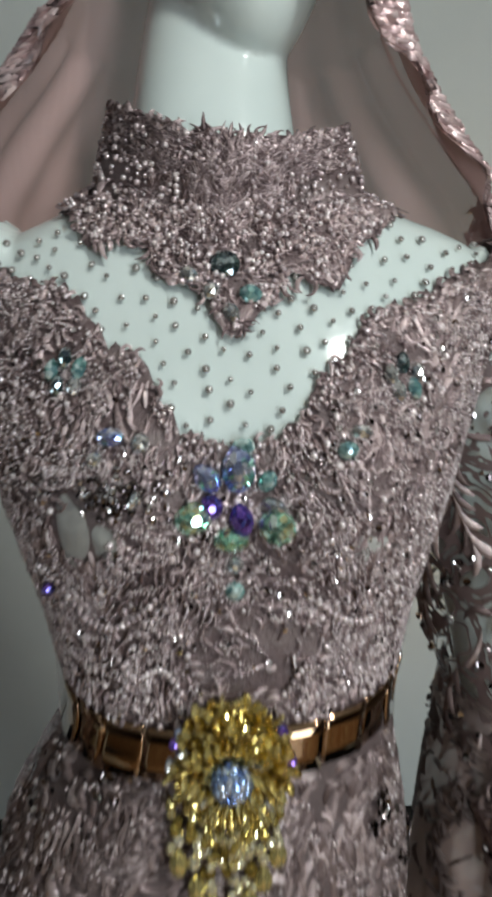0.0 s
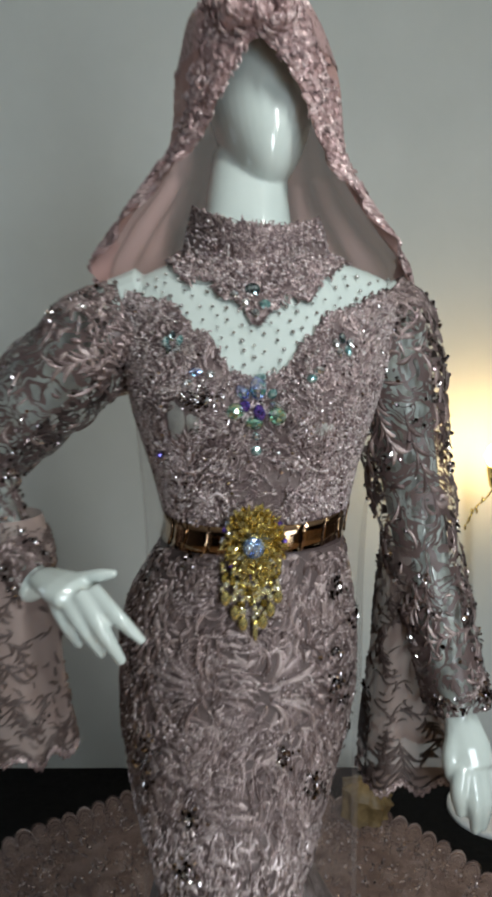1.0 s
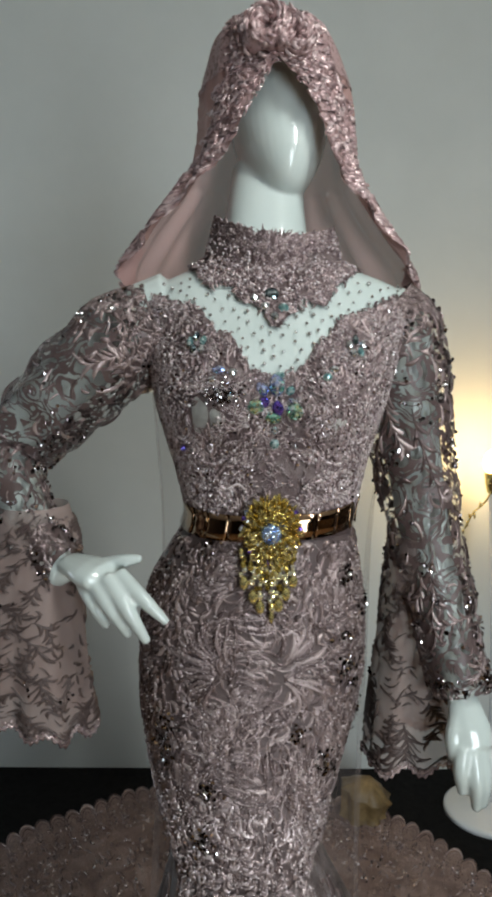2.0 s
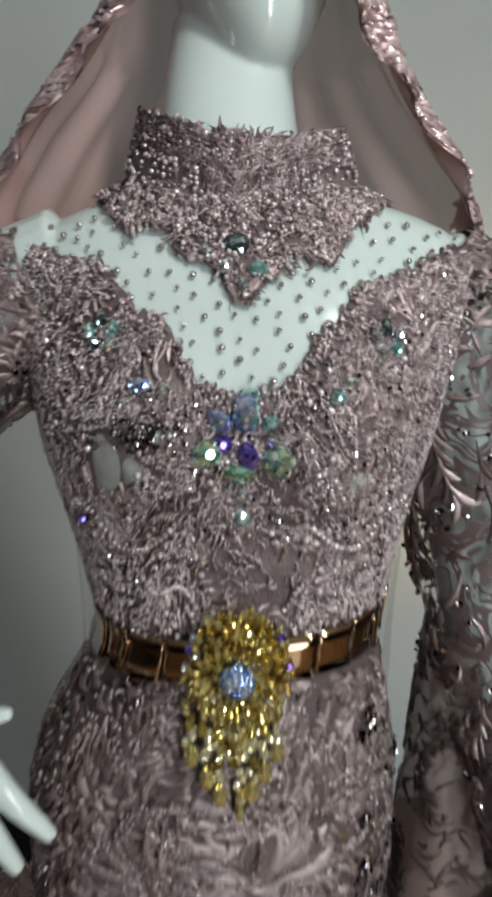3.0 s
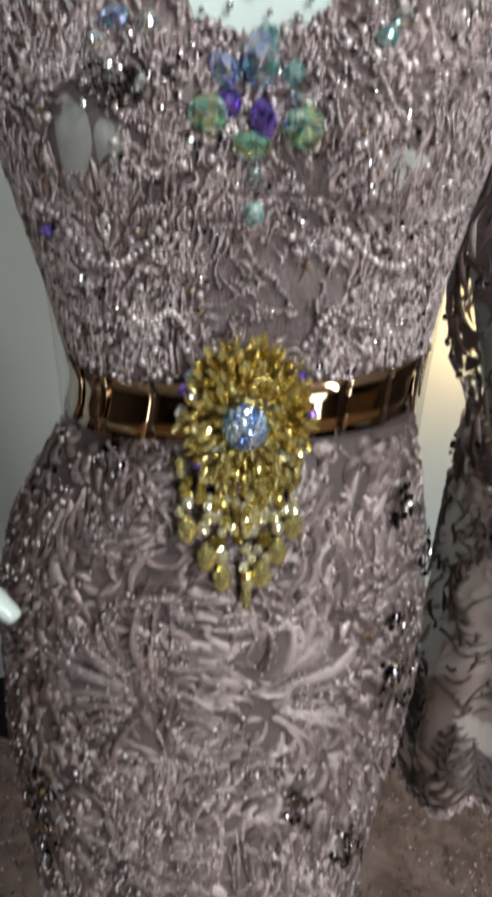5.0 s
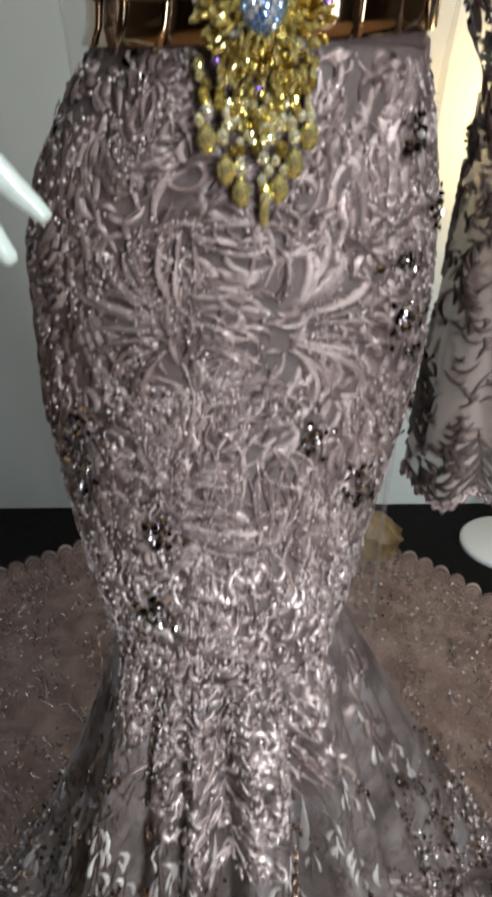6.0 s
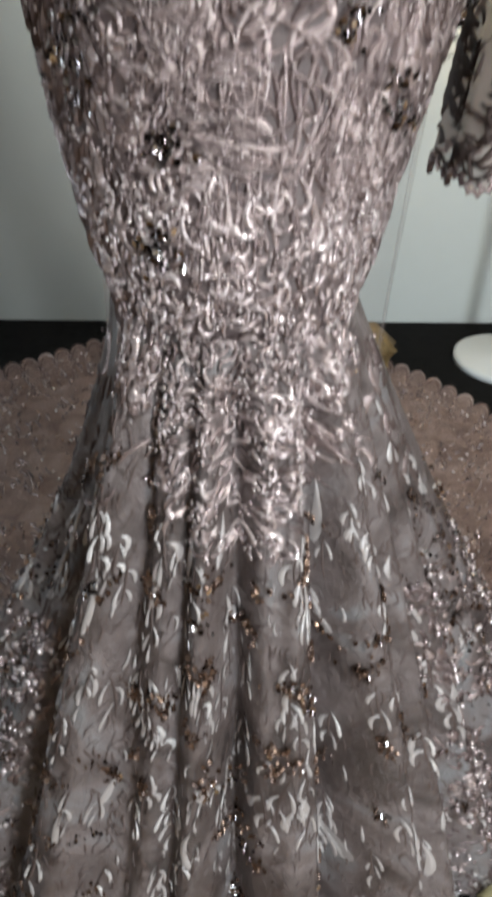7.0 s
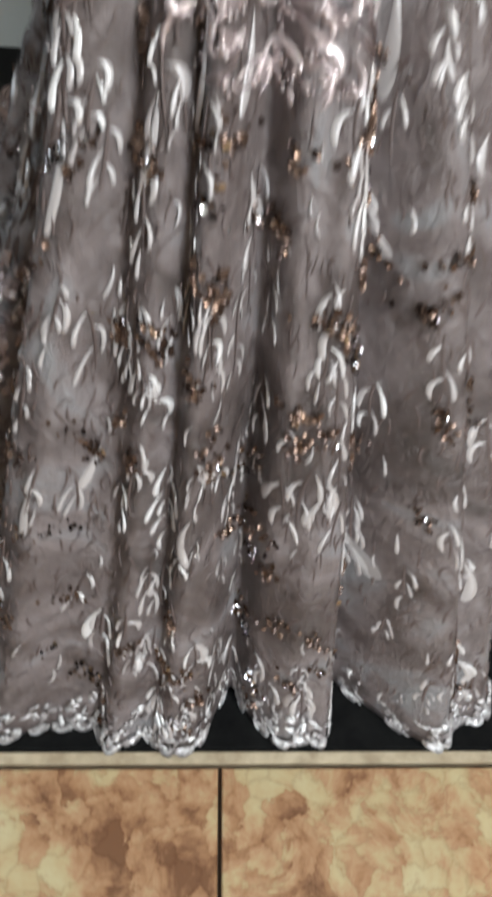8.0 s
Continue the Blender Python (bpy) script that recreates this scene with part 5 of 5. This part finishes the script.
def veil_chart(a, k, off=0.0):
    """a from -1 to 1 between the two free edges round the back, k along the rows."""
    row = VFINE[min(int(k * (len(VFINE) - 1) + 0.5), len(VFINE) - 1)]
    z, cy, hw, fd, bd, half = row
    ph = math.radians(half) * a
    fold = 0.020 * max(0.0, min(1, (1.62 - z) / 0.3)) * math.sin(9 * ph + 6 * k) + 0.006 * math.sin(17 * ph + 3)
    if z > 1.68:
        fold *= 0.25
    c = math.cos(ph)
    x = 0.006 + 0.010 * math.exp(-(((z - 1.74) / 0.07) ** 2)) * (c < 0) + (hw + off + fold) * math.copysign(abs(math.sin(ph)) ** 0.95, math.sin(ph))
    if ph < 0:
        x -= 0.013 * math.exp(-(((z - 1.615) / 0.055) ** 2))
    y = cy + (bd + off + fold if c > 0 else fd + off + fold) * c
    return (x, y, z)


VFINE = smooth_path(VROWS, 171)


def make_veil():
    n = 90
    crown = int(171 * 10 / 17)
    verts = [veil_chart(-1 + 2 * j / (n - 1), i / 170) for i in range(crown + 1) for j in range(n)]
    mesh_part("tulle", verts, grid_faces(crown + 1, n), VEIL, veil, "rose tulle over head and shoulders")
    verts = [veil_chart(-1 + 2 * j / (n - 1), i / 170) for i in range(crown, 171) for j in range(n)]
    mesh_part("fall", verts, grid_faces(171 - crown, n), VEILBACK, veil, "sheer tulle fall behind the gown")
    # lace worked over the crown
    crown_rows = range(3, 34)
    verts = [veil_chart((-1 + 2 * j / (n - 1)) * 0.995, i / 170, 0.002) for i in crown_rows for j in range(n)]
    mesh_part("crown_lace", verts, grid_faces(len(crown_rows), n), VEILLACE, veil, "mauve-rose lace over the crown of the veil")
    # lace border along both front edges
    cords = Heap()
    rows = [i for i in range(14, 102)]
    for side in (-1, 1):
        verts = []
        m = 9
        for i in rows:
            k = i / 170
            row = VFINE[i]
            reach = math.radians(row[5]) * max(row[2], 0.03)
            wide = min(0.5, 0.062 / reach)
            for j in range(m):
                a = side * (1 - wide * j / (m - 1) + 0.012 * (1 if j == 0 else 0) * math.sin(i * 1.4))
                verts.append(veil_chart(a, k, 0.003))
        mesh_part("lace_border", verts, grid_faces(len(rows), m), VEILLACE, veil, "rose lace border with raised flowers")
        for _ in range(760):
            i = random.choice(rows)
            row = VFINE[i]
            reach = math.radians(row[5]) * max(row[2], 0.03)
            wide = min(0.5, 0.062 / reach)
            a0, k0 = side * (1 - wide * random.random()), i / 170
            # metres round and down to chart steps
            slope = abs(VFINE[min(i + 2, 170)][0] - VFINE[i - 2][0]) / (4 / 170) + 0.4
            pts = [(a0 + du / reach, k0 + dk / slope) for du, dk in arc(0, 0, random.uniform(0, 6.3), random.uniform(0.010, 0.022), random.uniform(-2.4, 2.4))]
            stroke(cords, lambda u, v, off: veil_chart(max(-1.02, min(1.02, u)), v, off + 0.003), pts, random.uniform(0.0016, 0.0036), 0.0032)
    # gathered rosette of lace over the forehead, with a short flap below it
    for rings, (cx, cz, big) in enumerate(((-0.004, 1.835, 0.036), (0.028, 1.822, 0.026))):
        ruffle, m, n_r = [], 60, 6
        for i in range(n_r):
            f = i / (n_r - 1)
            for j in range(m):
                a = 2 * math.pi * j / m
                rad = big * (0.12 + 0.88 * f) * (1 + 0.10 * math.sin(5 * a + rings))
                out = 0.010 + 0.016 * math.sin(math.pi * f) + 0.006 * f * math.sin(8 * a + 3 * f)
                row = min(VFINE[:90], key=lambda q: abs(q[0] - (cz + rad * math.sin(a))))
                px = cx + rad * math.cos(a)
                face = math.sqrt(max(0.0, 1 - (min(0.99, abs(px - 0.006) / max(row[2], 0.02))) ** 2))
                ruffle.append((px, row[1] - (row[3] * face + out), cz + rad * math.sin(a)))
        thicken(mesh_part("rosette", ruffle, grid_faces(n_r, m, True), VEILLACE, veil, "gathered rose lace rosette over the forehead"), 0.0015)
        for _ in range(110):
            f, a = random.uniform(0.1, 1.0), random.uniform(0, 6.3)
            p = ruffle[min(n_r - 1, int(f * n_r)) * m + int(a / 6.3 * m) % m]
            spot = lambda u, v, off: (p[0] + u, p[1] - 0.003 - off, p[2] + v)
            stroke(cords, spot, arc(0, 0, a + math.pi / 2, random.uniform(0.008, 0.016), 1.6, 6), 0.0020, 0.0030)
    cords.done("border_embroidery", ROSETHREAD, veil, "raised rose thread flowers on the border")


make_veil()

# ---- standing lamp and small things ----
lamp_stand = thing("standing_lamp", "white standing lamp with a warm glowing bulb on a round base", "floor lamp", (0.76, 1.20, 0.006))
mesh_part("base", *tube([(0.76, 1.20, 0.006), (0.76, 1.20, 0.020), (0.76, 1.20, 0.026), (0.76, 1.20, 0.034)], [0.145, 0.145, 0.135, 0.03], 48), LAMPWHITE, lamp_stand, "round white base plate")
mesh_part("pole", *tube([(0.76, 1.20, 0.03), (0.757, 1.215, 0.5), (0.745, 1.26, 1.04)], [0.011, 0.010, 0.010], 14), LAMPWHITE, lamp_stand)
mesh_part("holder", *tube([(0.745, 1.26, 1.035), (0.745, 1.26, 1.06), (0.745, 1.26, 1.095)], [0.016, 0.022, 0.026], 18), GOLD, lamp_stand, "brass bulb holder")
twig = Heap()
twig.add(*tube([f[:3] for f in smooth_path([(0.745, 1.25, 1.05), (0.715, 1.24, 1.005), (0.680, 1.235, 0.975), (0.655, 1.235, 0.925)], 12)], [0.003] * 12, 8))
for k, (x, z) in enumerate(((0.700, 1.000), (0.684, 0.965), (0.668, 0.965), (0.662, 0.940), (0.650, 0.915))):
    bead(twig, (x, 1.234, z), 0.008, (0.5, 0.5, 1.3))
twig.done("twig", GOLD, lamp_stand, "thin gold wire twig with small leaves", kind="")
bulb_path = [(0.745, 1.26, 1.09), (0.745, 1.26, 1.105), (0.745, 1.26, 1.13), (0.745, 1.26, 1.155), (0.745, 1.26, 1.17)]
bulb = mesh_part("bulb", *tube(bulb_path, [0.014, 0.026, 0.034, 0.026, 0.010], 18), SHADE, lamp_stand, "glowing warm glass bulb")
bulb.visible_shadow = False

rows = smooth_path([(0.345, 1.17, 0.008, 0.075), (0.345, 1.17, 0.04, 0.068), (0.35, 1.17, 0.075, 0.073), (0.355, 1.17, 0.095, 0.080)], 12)
vv, ff = tube([r[:3] for r in rows], [r[3] for r in rows], 40)
vv = [(x + 0.006 * math.sin(9 * math.atan2(y - 1.17, x - 0.36)), y + 0.006 * math.cos(7 * math.atan2(y - 1.17, x - 0.36)), z) for x, y, z in vv]
tagged(mesh_part("gold_cloth_pouch", vv, ff, GOLDCLOTH), "old-gold pleated cloth pouch standing on the carpet", "pouch")
lump = [(0.335 + 0.06 * c.x * (1 + 0.2 * noise.noise(c * 2)), -0.215 + 0.03 * c.y, 0.03 + 0.024 * c.z * (1 + 0.2 * noise.noise(c * 3))) for c in BALL2_V]
tagged(mesh_part("folded_cloth", lump, BALL2_F, CREAMCLOTH), "crumpled pale yellow cloth lying on the carpet", "cloth")

make_flare_work()

# ---- floor tiles, last ----
TSIZE = 0.30


def make_tiles():
    bm = bmesh.new()
    bmesh.ops.create_cube(bm, size=1)
    for v in bm.verts:
        v.co = (v.co.x * (TSIZE - 0.004), v.co.y * (TSIZE - 0.004), v.co.z * 0.012)
    bmesh.ops.bevel(bm, geom=[e for e in bm.edges if all(v.co.z > 0 for v in e.verts)], offset=0.0015, segments=1, affect="EDGES")
    me = bpy.data.meshes.new("tile")
    bm.to_mesh(me)
    bm.free()
    me.materials.append(TILE)
    rest = Heap()
    base_v, base_f = [v.co.copy() for v in me.vertices], [tuple(p.vertices) for p in me.polygons]
    for i in range(-11, 11):
        for j in range(0, 14):
            x, y = TSIZE / 2 + i * TSIZE, -0.016 - TSIZE / 2 - j * TSIZE
            m = Matrix.Translation((-0.036 + x * math.cos(EDGE) - y * math.sin(EDGE), edge_y(-0.036) + x * math.sin(EDGE) + y * math.cos(EDGE), -0.007)) @ Matrix.Rotation(EDGE, 4, "Z")
            if abs(i + 0.5) < 5 and j < 8:
                ob = new("tile", me)
                ob.matrix_world = m
                ob.parent = floor
            else:
                rest.add([tuple(m @ v) for v in base_v], base_f)
    rest.done("tile_field", TILE, floor, "more of the same marbled tiles", smooth=False)

make_tiles()
strip = box_mesh("edge_strip", (-1.7, -0.0135, -0.012), (1.7, -0.002, 0.0), TILEEDGE, floor, 0.001, "narrow cream edging between carpet and tiles")
strip.location, strip.rotation_euler = (0, edge_y(0), 0), (0, 0, EDGE)
